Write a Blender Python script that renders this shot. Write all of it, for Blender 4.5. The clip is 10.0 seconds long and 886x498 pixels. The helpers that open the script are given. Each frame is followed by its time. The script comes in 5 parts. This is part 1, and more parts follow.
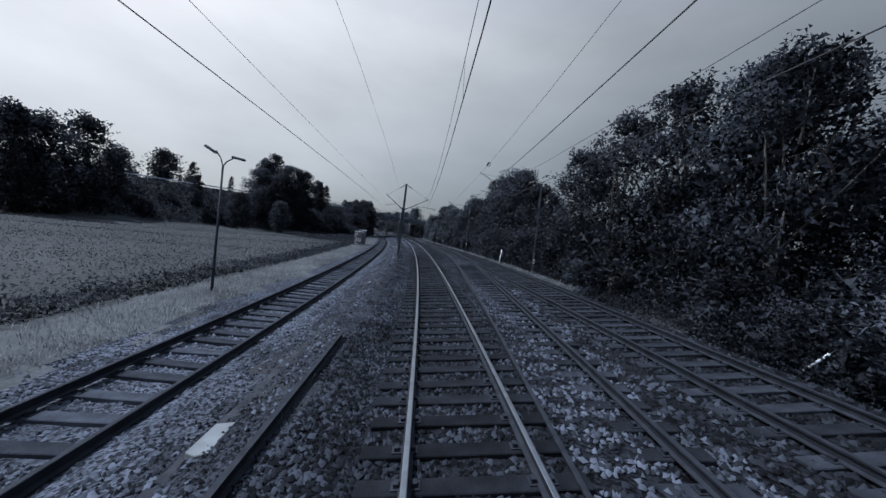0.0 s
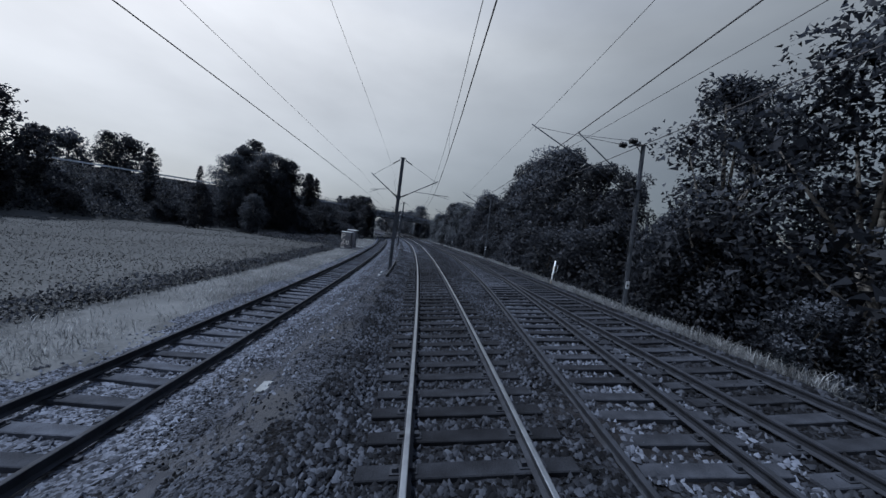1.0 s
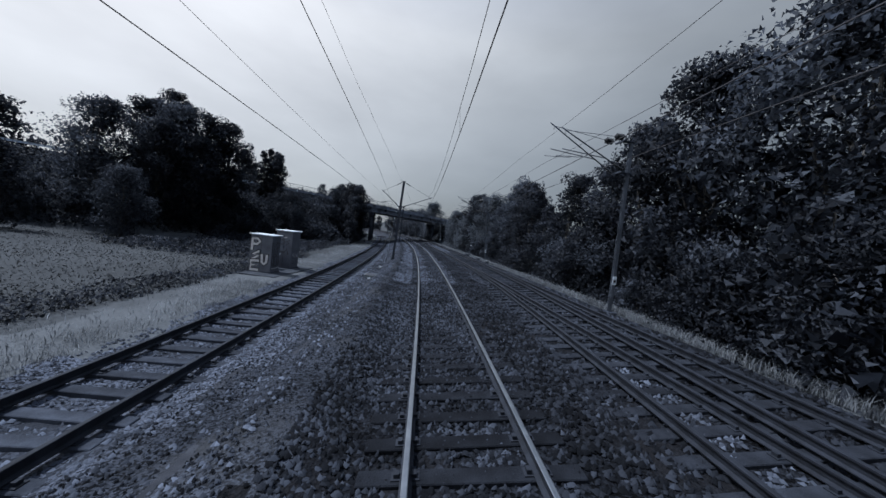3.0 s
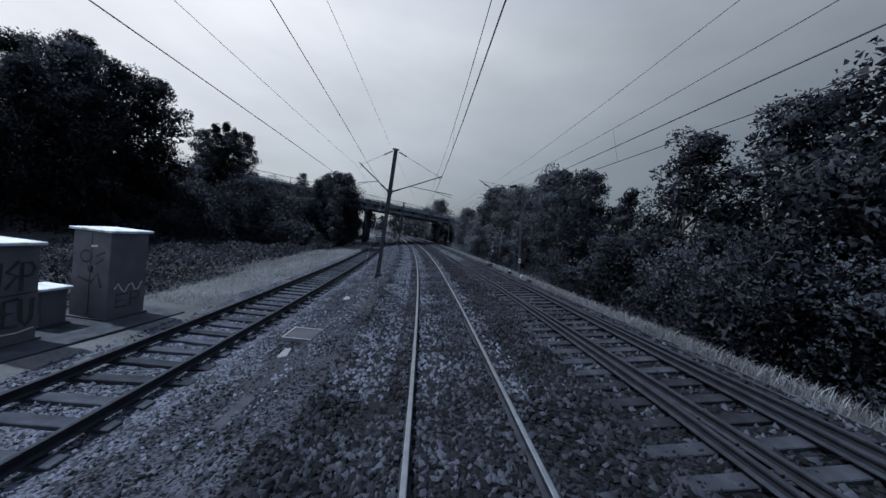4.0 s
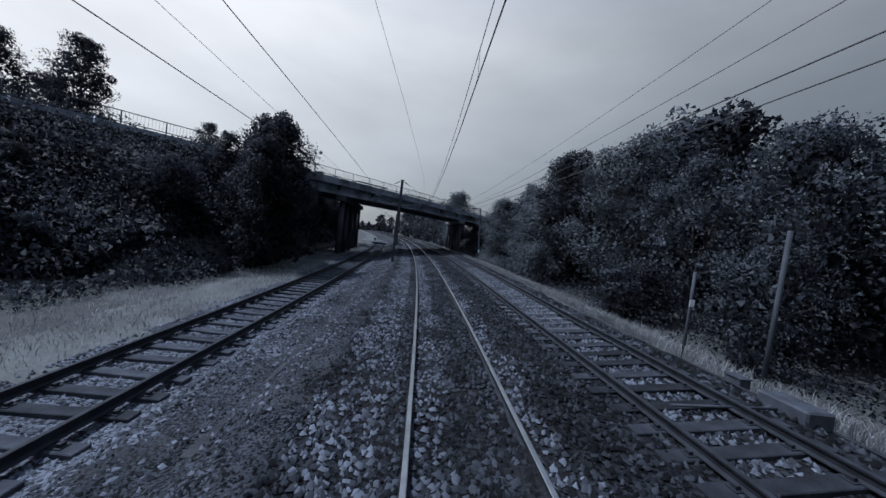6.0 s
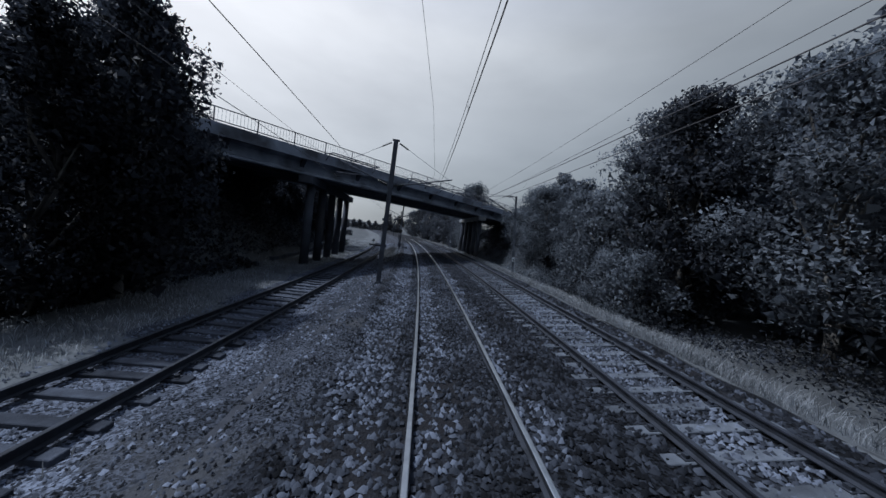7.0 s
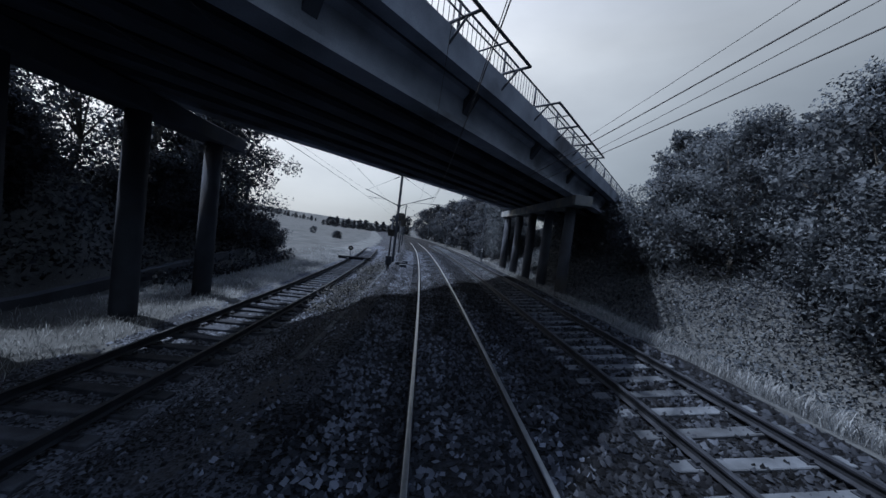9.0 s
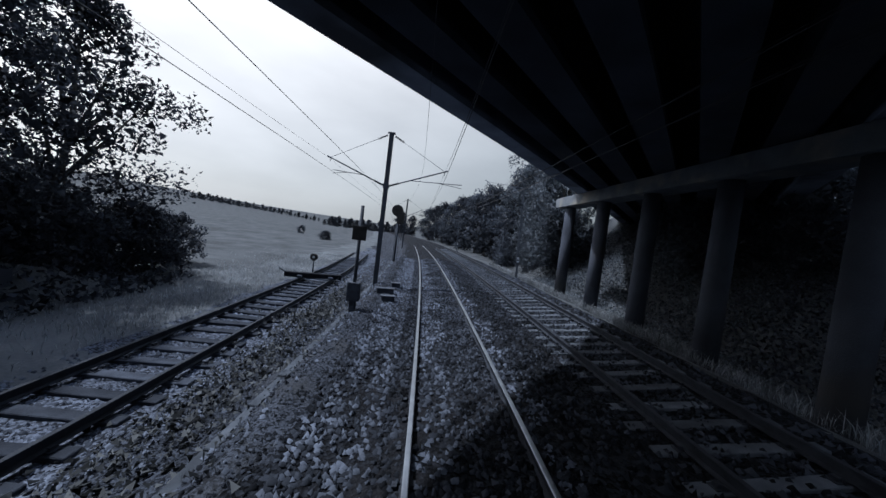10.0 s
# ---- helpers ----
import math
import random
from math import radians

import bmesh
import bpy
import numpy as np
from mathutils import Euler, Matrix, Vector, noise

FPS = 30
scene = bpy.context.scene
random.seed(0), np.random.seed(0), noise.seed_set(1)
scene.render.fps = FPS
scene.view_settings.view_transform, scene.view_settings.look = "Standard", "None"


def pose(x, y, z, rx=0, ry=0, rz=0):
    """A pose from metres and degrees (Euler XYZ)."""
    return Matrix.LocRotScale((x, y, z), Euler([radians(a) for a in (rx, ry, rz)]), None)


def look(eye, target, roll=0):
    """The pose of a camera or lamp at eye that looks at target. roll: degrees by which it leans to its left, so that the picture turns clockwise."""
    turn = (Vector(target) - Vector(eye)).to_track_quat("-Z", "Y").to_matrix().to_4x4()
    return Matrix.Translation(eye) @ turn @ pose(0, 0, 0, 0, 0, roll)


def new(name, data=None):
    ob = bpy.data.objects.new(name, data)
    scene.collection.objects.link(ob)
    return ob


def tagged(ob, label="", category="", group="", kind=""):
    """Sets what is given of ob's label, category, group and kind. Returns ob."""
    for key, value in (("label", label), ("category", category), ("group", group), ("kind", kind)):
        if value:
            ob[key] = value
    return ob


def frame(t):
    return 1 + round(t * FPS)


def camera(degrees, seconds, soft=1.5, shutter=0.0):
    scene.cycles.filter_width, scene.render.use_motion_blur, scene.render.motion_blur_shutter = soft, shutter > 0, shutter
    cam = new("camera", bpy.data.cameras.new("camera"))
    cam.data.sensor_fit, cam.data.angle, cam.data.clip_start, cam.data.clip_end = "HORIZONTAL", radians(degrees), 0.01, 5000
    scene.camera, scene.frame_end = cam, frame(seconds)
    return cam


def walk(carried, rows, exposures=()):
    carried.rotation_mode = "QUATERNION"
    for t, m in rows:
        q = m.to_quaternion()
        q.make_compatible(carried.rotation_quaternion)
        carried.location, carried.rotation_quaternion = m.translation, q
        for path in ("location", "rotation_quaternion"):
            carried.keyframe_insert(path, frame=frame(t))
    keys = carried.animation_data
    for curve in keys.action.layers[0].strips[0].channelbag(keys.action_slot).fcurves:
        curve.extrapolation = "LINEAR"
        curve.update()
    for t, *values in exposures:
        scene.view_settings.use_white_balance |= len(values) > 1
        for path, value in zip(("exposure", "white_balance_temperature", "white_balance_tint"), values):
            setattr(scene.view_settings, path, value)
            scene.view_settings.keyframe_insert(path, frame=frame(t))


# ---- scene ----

# camera and its walk: a carriage-borne camera on a curved, canted track
KNOTS = [-10, 20, 50, 80, 110, 150]
BEND = [0.001935, 0.001521, 0.001539, 0.002009, 0.001296, 0.001415]
CANT = radians(6.965)
SPEED = 11.762
LINE_S = np.arange(-200.0, 1200.0, 0.5)
_bend = np.interp(LINE_S, KNOTS, BEND, left=0.0019)
_bend[LINE_S > 230] = 0.0
_bend[LINE_S < -40] = 0.0
_head = np.concatenate([[0], np.cumsum((_bend[1:] + _bend[:-1]) * 0.25)])
_head -= np.interp(0, LINE_S, _head)
_mid = (_head[1:] + _head[:-1]) / 2
_lx = np.concatenate([[0], np.cumsum(-np.sin(_mid) * 0.5)])
_ly = np.concatenate([[0], np.cumsum(np.cos(_mid) * 0.5)])
_lx -= np.interp(0, LINE_S, _lx)
_ly -= np.interp(0, LINE_S, _ly)


def heading(s):
    return float(np.interp(s, LINE_S, _head))


def places(s, lat, z):
    """Arrays of world places from metres along the line, metres to its right and height."""
    s, lat = np.asarray(s, float), np.asarray(lat, float)
    h = np.interp(s, LINE_S, _head)
    near = np.clip(lat, -70, 70)
    x = np.interp(s, LINE_S, _lx) + near * np.cos(h) + (lat - near)
    y = np.interp(s, LINE_S, _ly) + near * np.sin(h) + np.maximum(s - LINE_S[-1], 0) + np.minimum(s - LINE_S[0], 0)
    return np.stack([x, y, np.broadcast_to(z, x.shape)], -1)


def P(s, lat, z=0.0):
    return Vector(places(s, lat, z).tolist())


def along(s, lat, z=0.0, turn=0.0):
    """A pose on the line, y pointing along it."""
    return Matrix.Translation(P(s, lat, z)) @ Matrix.Rotation(heading(s) + radians(turn), 4, "Z")


SWAY_T = [0, 1, 2, 2.7, 3.8, 4.75, 5.7, 6.8, 7.6, 8.4, 9.2, 10]
SWAY_YAW = [-0.02, -0.12, -0.06, 0.12, -0.14, 0.04, -0.19, 0.13, 0.12, -0.06, 0.03, 0.17]
SWAY_PITCH = [-0.02, -0.12, -0.21, -0.03, -0.04, -0.11, 0.27, -0.04, 0.11, 0.09, 0.07, 0.03]


def ride(t):
    s = SPEED * t
    yaw = -2.808 + float(np.interp(t, SWAY_T, SWAY_YAW))
    pitch = -2.898 + float(np.interp(t, SWAY_T, SWAY_PITCH))
    lean = Matrix.Rotation(-CANT, 4, "Y")
    return along(s, 0) @ lean @ pose(-0.519, 0, 2.581, 90 + pitch, 0, yaw)


cam = camera(107.6, 10.0)
walk(cam, [(0.25 * i, ride(0.25 * i)) for i in range(41)], [(0.0, -0.33, 5550, 10.0), (6.9, -0.36, 5550, 10.0), (8.3, 0.08, 5450, 10.0), (9.4, -0.08, 5550, 10.0), (10.0, -0.12, 5550, 10.0)])

# daylight: hazy sun high on the left, thin bright cloud
SUN_ELEV = radians(58)
_to_sun = (P(60.2, -0.98) - P(60, 0)).normalized()
SUN_AZ = math.atan2(_to_sun.x, _to_sun.y)
SUN_DIR = Vector((math.sin(SUN_AZ) * math.cos(SUN_ELEV), math.cos(SUN_AZ) * math.cos(SUN_ELEV), math.sin(SUN_ELEV)))
world = bpy.data.worlds.new("sky")
scene.world = world
world.use_nodes = True
wn, wl = world.node_tree.nodes, world.node_tree.links
wn.clear()
w_out = wn.new("ShaderNodeOutputWorld")
w_bg = wn.new("ShaderNodeBackground")
w_sky = wn.new("ShaderNodeTexSky")
w_sky.sky_type, w_sky.sun_disc = "NISHITA", False
w_sky.sun_elevation, w_sky.sun_rotation = SUN_ELEV, SUN_AZ
w_sky.air_density, w_sky.dust_density, w_sky.ozone_density = 1.0, 3.0, 1.0
w_co = wn.new("ShaderNodeTexCoord")
w_dot = wn.new("ShaderNodeVectorMath")
w_dot.operation = "DOT_PRODUCT"
w_dot.inputs[1].default_value = SUN_DIR
wl.new(w_co.outputs["Generated"], w_dot.inputs[0])
w_glow = wn.new("ShaderNodeMapRange")
w_glow.inputs["From Min"].default_value, w_glow.inputs["From Max"].default_value = -0.95, 0.97
wl.new(w_dot.outputs["Value"], w_glow.inputs["Value"])
w_pow = wn.new("ShaderNodeMath")
w_pow.operation = "POWER"
w_pow.inputs[1].default_value = 2.75
wl.new(w_glow.outputs["Result"], w_pow.inputs[0])
w_amp = wn.new("ShaderNodeMath")
w_amp.operation = "MULTIPLY_ADD"
w_amp.inputs[1].default_value, w_amp.inputs[2].default_value = 22.5, 1.25
wl.new(w_pow.outputs["Value"], w_amp.inputs[0])
w_map = wn.new("ShaderNodeMapping")
w_map.inputs["Scale"].default_value = (1.0, 1.0, 2.6)
wl.new(w_co.outputs["Generated"], w_map.inputs["Vector"])
w_noise = wn.new("ShaderNodeTexNoise")
w_noise.inputs["Scale"].default_value, w_noise.inputs["Detail"].default_value = 2.2, 5.0
wl.new(w_map.outputs["Vector"], w_noise.inputs["Vector"])
w_soft = wn.new("ShaderNodeMapRange")
w_soft.inputs["From Min"].default_value, w_soft.inputs["From Max"].default_value = 0.3, 0.75
w_soft.inputs["To Min"].default_value, w_soft.inputs["To Max"].default_value = 0.84, 1.13
wl.new(w_noise.outputs["Fac"], w_soft.inputs["Value"])
w_mul = wn.new("ShaderNodeMath")
w_mul.operation = "MULTIPLY"
wl.new(w_amp.outputs["Value"], w_mul.inputs[0])
wl.new(w_soft.outputs["Result"], w_mul.inputs[1])
w_cloud = wn.new("ShaderNodeVectorMath")
w_cloud.operation = "SCALE"
w_tint = wn.new("ShaderNodeMixRGB")
w_tint.inputs["Color1"].default_value, w_tint.inputs["Color2"].default_value = (0.84, 0.98, 0.98, 1), (1.12, 1.0, 0.87, 1)
wl.new(w_glow.outputs["Result"], w_tint.inputs["Fac"])
w_up = wn.new("ShaderNodeSeparateXYZ")
wl.new(w_co.outputs["Generated"], w_up.inputs["Vector"])
w_high = wn.new("ShaderNodeMapRange")
w_high.inputs["From Min"].default_value, w_high.inputs["From Max"].default_value = 0.5, 0.95
wl.new(w_up.outputs["Z"], w_high.inputs["Value"])
w_zen = wn.new("ShaderNodeMixRGB")
w_zen.blend_type = "MULTIPLY"
w_zen.inputs["Color2"].default_value = (0.26, 0.36, 0.58, 1)
wl.new(w_high.outputs["Result"], w_zen.inputs["Fac"])
wl.new(w_tint.outputs["Color"], w_zen.inputs["Color1"])
wl.new(w_zen.outputs["Color"], w_cloud.inputs[0])
wl.new(w_mul.outputs["Value"], w_cloud.inputs["Scale"])
w_mix = wn.new("ShaderNodeMixRGB")
w_mix.inputs["Fac"].default_value = 0.8
wl.new(w_sky.outputs["Color"], w_mix.inputs["Color1"])
wl.new(w_cloud.outputs["Vector"], w_mix.inputs["Color2"])
w_bg.inputs["Strength"].default_value = 0.085
wl.new(w_mix.outputs["Color"], w_bg.inputs["Color"])
wl.new(w_bg.outputs["Background"], w_out.inputs["Surface"])
sun = new("sun", bpy.data.lights.new("sun", "SUN"))
sun.data.energy, sun.data.angle, sun.data.color = 4.9, radians(1.2), (1.0, 0.97, 0.92)
sun.matrix_world = look(SUN_DIR * 100, (0, 0, 0))


# ---------------------------------------------------------------- materials
def material(name, dark, light, scale=4.0, rough=0.85, bump=0.3, fine=60.0, metal=0.0, spread=0.12, island=0.0, stain=None, stain_scale=0.6, vor=0.0, trans=0.0, object_random=0.0, few=1.0):
    """A surface with two scales of variation: broad mottling between two colours, fine grain and relief."""
    m = bpy.data.materials.new(name)
    m.use_nodes = True
    n, l = m.node_tree.nodes, m.node_tree.links
    b = n["Principled BSDF"]
    b.inputs["Roughness"].default_value, b.inputs["Metallic"].default_value = rough, metal
    b.inputs["Specular IOR Level"].default_value = 0.08 if rough > 0.86 else 0.3
    geo = n.new("ShaderNodeNewGeometry")
    co = n.new("ShaderNodeTexCoord")
    where = geo.outputs["Position"] if object_random == 0 else co.outputs["Object"]
    broad = n.new("ShaderNodeTexNoise")
    broad.inputs["Scale"].default_value, broad.inputs["Detail"].default_value = scale, 6.0
    l.new(where, broad.inputs["Vector"])
    ramp = n.new("ShaderNodeValToRGB")
    ramp.color_ramp.elements[0].position, ramp.color_ramp.elements[1].position = 0.32, 0.68
    ramp.color_ramp.elements[0].color, ramp.color_ramp.elements[1].color = (*dark, 1), (*light, 1)
    l.new(broad.outputs["Fac"], ramp.inputs["Fac"])
    colour = ramp.outputs["Color"]
    grain = n.new("ShaderNodeTexNoise")
    grain.inputs["Scale"].default_value, grain.inputs["Detail"].default_value = fine, 3.0
    l.new(where, grain.inputs["Vector"])
    height = grain.outputs["Fac"]

    def scaled(fac, lo, hi, colour):
        r = n.new("ShaderNodeMapRange")
        r.inputs["From Min"].default_value, r.inputs["From Max"].default_value = 0.2, 0.8
        r.inputs["To Min"].default_value, r.inputs["To Max"].default_value = lo, hi
        l.new(fac, r.inputs["Value"])
        v = n.new("ShaderNodeVectorMath")
        v.operation = "SCALE"
        l.new(colour, v.inputs[0])
        l.new(r.outputs["Result"], v.inputs["Scale"])
        return v.outputs["Vector"]

    colour = scaled(grain.outputs["Fac"], 1 - spread, 1 + spread, colour)
    if vor:
        cells = n.new("ShaderNodeTexVoronoi")
        cells.inputs["Scale"].default_value = vor
        l.new(where, cells.inputs["Vector"])
        pick = n.new("ShaderNodeSeparateColor")
        l.new(cells.outputs["Color"], pick.inputs["Color"])
        colour = scaled(pick.outputs["Red"], 0.25, 1.9, colour)
        height = cells.outputs["Distance"] if fine < 50 else grain.outputs["Fac"]
    if island:
        pw = n.new("ShaderNodeMath")
        pw.operation = "POWER"
        pw.inputs[1].default_value = few
        l.new(geo.outputs["Random Per Island"], pw.inputs[0])
        colour = scaled(pw.outputs["Value"], 1 - island, 1 + island * 1.2, colour)
    if object_random:
        info = n.new("ShaderNodeObjectInfo")
        colour = scaled(info.outputs["Random"], 1 - object_random, 1 + object_random, colour)
    if stain:
        marks = n.new("ShaderNodeTexNoise")
        marks.inputs["Scale"].default_value, marks.inputs["Detail"].default_value = stain_scale, 4.0
        l.new(where, marks.inputs["Vector"])
        cut = n.new("ShaderNodeMapRange")
        cut.inputs["From Min"].default_value, cut.inputs["From Max"].default_value = 0.52, 0.68
        l.new(marks.outputs["Fac"], cut.inputs["Value"])
        mix = n.new("ShaderNodeMixRGB")
        mix.inputs["Color2"].default_value = (*stain, 1)
        l.new(cut.outputs["Result"], mix.inputs["Fac"])
        l.new(colour, mix.inputs["Color1"])
        colour = mix.outputs["Color"]
    l.new(colour, b.inputs["Base Color"])
    if bump:
        bp = n.new("ShaderNodeBump")
        bp.inputs["Strength"].default_value, bp.inputs["Distance"].default_value = bump, 0.5 / vor if vor else 0.02
        l.new(height, bp.inputs["Height"])
        l.new(bp.outputs["Normal"], b.inputs["Normal"])
    if trans:
        t = n.new("ShaderNodeBsdfTranslucent")
        l.new(colour, t.inputs["Color"])
        add = n.new("ShaderNodeMixShader")
        add.inputs["Fac"].default_value = trans
        l.new(b.outputs["BSDF"], add.inputs[1])
        l.new(t.outputs["BSDF"], add.inputs[2])
        l.new(add.outputs["Shader"], n["Material Output"].inputs["Surface"])
    return m


M_BALLAST = material("ballast_bed", (0.006789, 0.007803, 0.0103), (0.01465, 0.01684, 0.02223), 0.7, 0.95, 1.0, 30, vor=22, stain=(0.013, 0.0135, 0.016), stain_scale=0.35)
M_STONE = material("ballast_stone", (0.01062, 0.01224, 0.0162), (0.0396, 0.04554, 0.06012), 0.8, 0.92, 0.3, 80, island=0.7, few=1.3)
M_STONE_DARK = material("stained_ballast_stone", (0.01009, 0.0116, 0.01531), (0.0228, 0.0262, 0.03459), 0.8, 0.92, 0.3, 80, island=0.65, few=1.3)
M_GRAVEL = material("pale_gravel", (0.0504, 0.05796, 0.0765), (0.0972, 0.1116, 0.1467), 0.8, 0.92, 0.3, 80, island=0.5)
M_BED = material("pale_gravel_bed", (0.04085, 0.04655, 0.06175), (0.08075, 0.09262, 0.1225), 0.9, 0.95, 1.0, 30, vor=26, stain=(0.03, 0.034, 0.044), stain_scale=0.45)
M_STONE_PALE = material("clean_ballast_stone", (0.0333, 0.0384, 0.0506), (0.0820, 0.0942, 0.1242), 0.8, 0.92, 0.3, 80, island=0.6, few=1.2)
M_SOIL = material("cinder_soil", (0.01755, 0.02025, 0.02673), (0.0369, 0.0423, 0.0558), 0.9, 0.95, 0.8, 45, vor=35, stain=(0.042, 0.045, 0.052), stain_scale=0.5)
M_GRASS = material("dry_grass_ground", (0.046, 0.05, 0.055), (0.08464, 0.092, 0.1012), 0.5, 0.95, 0.8, 25, spread=0.3)
M_WOOD_GREY = material("worn_timber_sleeper", (0.026, 0.03, 0.0395), (0.056, 0.0645, 0.085), 2.5, 0.92, 0.7, 40, object_random=0.3)
M_FIELD = material("field_crop", (0.04824, 0.05244, 0.05768), (0.07279, 0.07912, 0.08703), 0.12, 0.95, 0.8, 9, spread=0.3)
M_VERGE = material("dry_verge", (0.06475, 0.07038, 0.07742), (0.1155, 0.1256, 0.1381), 0.6, 0.95, 0.5, 14, spread=0.25)
M_BLADE = material("dry_grass_blade", (0.1339, 0.1455, 0.16), (0.2651, 0.2881, 0.3169), 0.8, 0.8, 0, 20, island=0.4, trans=0.5)
M_CROP = material("crop_leaf", (0.05704, 0.062, 0.0682), (0.08832, 0.096, 0.1056), 0.5, 0.8, 0, 20, island=0.25, trans=0.25)
M_LEAF = material("green_leaf", (0.01848, 0.022, 0.02992), (0.05082, 0.0605, 0.08228), 0.35, 0.75, 0.15, 18, island=0.22, few=1.4, trans=0.42)
M_LEAF_PALE = material("pale_leaf", (0.042, 0.05, 0.067), (0.098, 0.116, 0.152), 0.4, 0.75, 0.15, 18, island=0.22, few=1.4, trans=0.42)
M_LEAF_SILVER = material("silver_leaf", (0.07, 0.083, 0.105), (0.14, 0.164, 0.2), 0.4, 0.75, 0.15, 18, island=0.22, few=1.4, trans=0.42)
M_BARK = material("bark", (0.0602, 0.0582, 0.056), (0.129, 0.1261, 0.1232), 3, 0.9, 0.7, 25)
M_RAIL = material("rusty_rail_steel", (0.01505, 0.01792, 0.02509), (0.02858, 0.03402, 0.04763), 5, 0.75, 0.3, 90, metal=0.3)
M_SHINE = material("worn_rail_head", (0.2244, 0.2475, 0.2838), (0.306, 0.3375, 0.387), 6, 0.36, 0.05, 120, metal=1.0)
M_WOOD = material("oiled_timber_sleeper", (0.008088, 0.009296, 0.01227), (0.01873, 0.02153, 0.02842), 2.5, 0.92, 0.7, 40, object_random=0.3)
M_WOOD_OLD = material("weathered_timber_sleeper", (0.01396, 0.01605, 0.02119), (0.03133, 0.03601, 0.04753), 2.5, 0.92, 0.7, 40, object_random=0.35)
M_CONC_SLEEPER = material("grey_concrete_sleeper", (0.0462, 0.0525, 0.06405), (0.0891, 0.1013, 0.1235), 3, 0.9, 0.5, 70, object_random=0.25)
# under-bridge shade is put into this low base colour; other concrete parts share it
M_CONC = material("weathered_shade_concrete", (0.03697, 0.0425, 0.0561), (0.06951, 0.0799, 0.1055), 0.8, 0.9, 0.4, 40, stain=(0.07, 0.072, 0.08), stain_scale=0.5)
# brighter copy of the concrete, daylight on the outer bridge faces put into its colour
M_CONC_FACE = material("lit_face_concrete", (0.1747, 0.1985, 0.2482), (0.3293, 0.3742, 0.4678), 0.8, 0.9, 0.4, 40, stain=(0.085, 0.09, 0.105), stain_scale=0.35)
M_CONC_PALE = material("pale_concrete", (0.115, 0.128, 0.145), (0.17, 0.188, 0.212), 1.5, 0.9, 0.4, 50, stain=(0.25, 0.24, 0.22), stain_scale=1.2)
M_LID_GREY = material("soiled_concrete_lid", (0.031, 0.034, 0.042), (0.058, 0.063, 0.077), 2.5, 0.92, 0.5, 50, stain=(0.03, 0.033, 0.04), stain_scale=1.5)
M_ASPHALT = material("asphalt", (0.0387, 0.04365, 0.05264), (0.0602, 0.0679, 0.0784), 1.5, 0.9, 0.4, 90)
M_MAST = material("weathered_mast_steel", (0.02978, 0.03545, 0.04786), (0.05541, 0.06596, 0.08905), 2.5, 0.75, 0.3, 50, metal=0.2)
M_MAST_PALE = material("galvanised_mast", (0.06287, 0.0731, 0.09137), (0.1257, 0.1462, 0.1827), 1.6, 0.7, 0.2, 50, metal=0.2)
M_STEEL = material("dark_steel", (0.03259, 0.0388, 0.05238), (0.06518, 0.0776, 0.1048), 4, 0.75, 0.2, 60, metal=0.2)
M_ZINC = material("galvanised_steel", (0.3612, 0.4074, 0.4816), (0.516, 0.582, 0.672), 3, 0.45, 0.1, 60, metal=0.7)
M_WIRE = material("copper_wire", (0.043, 0.04365, 0.0504), (0.0774, 0.0776, 0.08736), 6, 0.6, 0, 60, metal=0.4)
M_GLAZE = material("brown_insulator", (0.01921, 0.02183, 0.0251), (0.03073, 0.03492, 0.04016), 8, 0.25, 0, 60)
M_WHITE = material("white_paint", (0.5676, 0.6305, 0.7056), (0.688, 0.7663, 0.8624), 3, 0.6, 0.2, 50, stain=(0.4, 0.38, 0.35), stain_scale=4)
M_CABINET = material("grey_cabinet_plastic", (0.093, 0.1, 0.1224), (0.1395, 0.15, 0.18), 2, 0.7, 0.15, 60)
M_SPRAY = material("dark_spray_paint", (0.03, 0.03, 0.035), (0.06, 0.06, 0.07), 5, 0.6, 0, 60)
M_SPRAY_PALE = material("pale_spray_paint", (0.55, 0.55, 0.56), (0.7, 0.7, 0.7), 5, 0.6, 0, 60)
M_BLACK = material("black_panel", (0.015, 0.015, 0.016), (0.03, 0.03, 0.03), 5, 0.6, 0, 60)
M_LID = material("pale_cover_plate", (0.1376, 0.1533, 0.168), (0.215, 0.2377, 0.2632), 4, 0.8, 0.2, 70)


# ---------------------------------------------------------------- mesh helpers
def quads_mesh(name, verts, per, mat):
    """Many loose polygons of per corners each, fast."""
    verts = np.asarray(verts, np.float32).reshape(-1, 3)
    n = len(verts) // per
    me = bpy.data.meshes.new(name)
    me.vertices.add(len(verts))
    me.vertices.foreach_set("co", verts.ravel())
    me.loops.add(n * per)
    me.loops.foreach_set("vertex_index", np.arange(n * per, dtype=np.int32))
    me.polygons.add(n)
    me.polygons.foreach_set("loop_start", np.arange(0, n * per, per, dtype=np.int32))
    me.polygons.foreach_set("loop_total", np.full(n, per, np.int32))
    me.materials.append(mat)
    me.update(calc_edges=True)
    return me


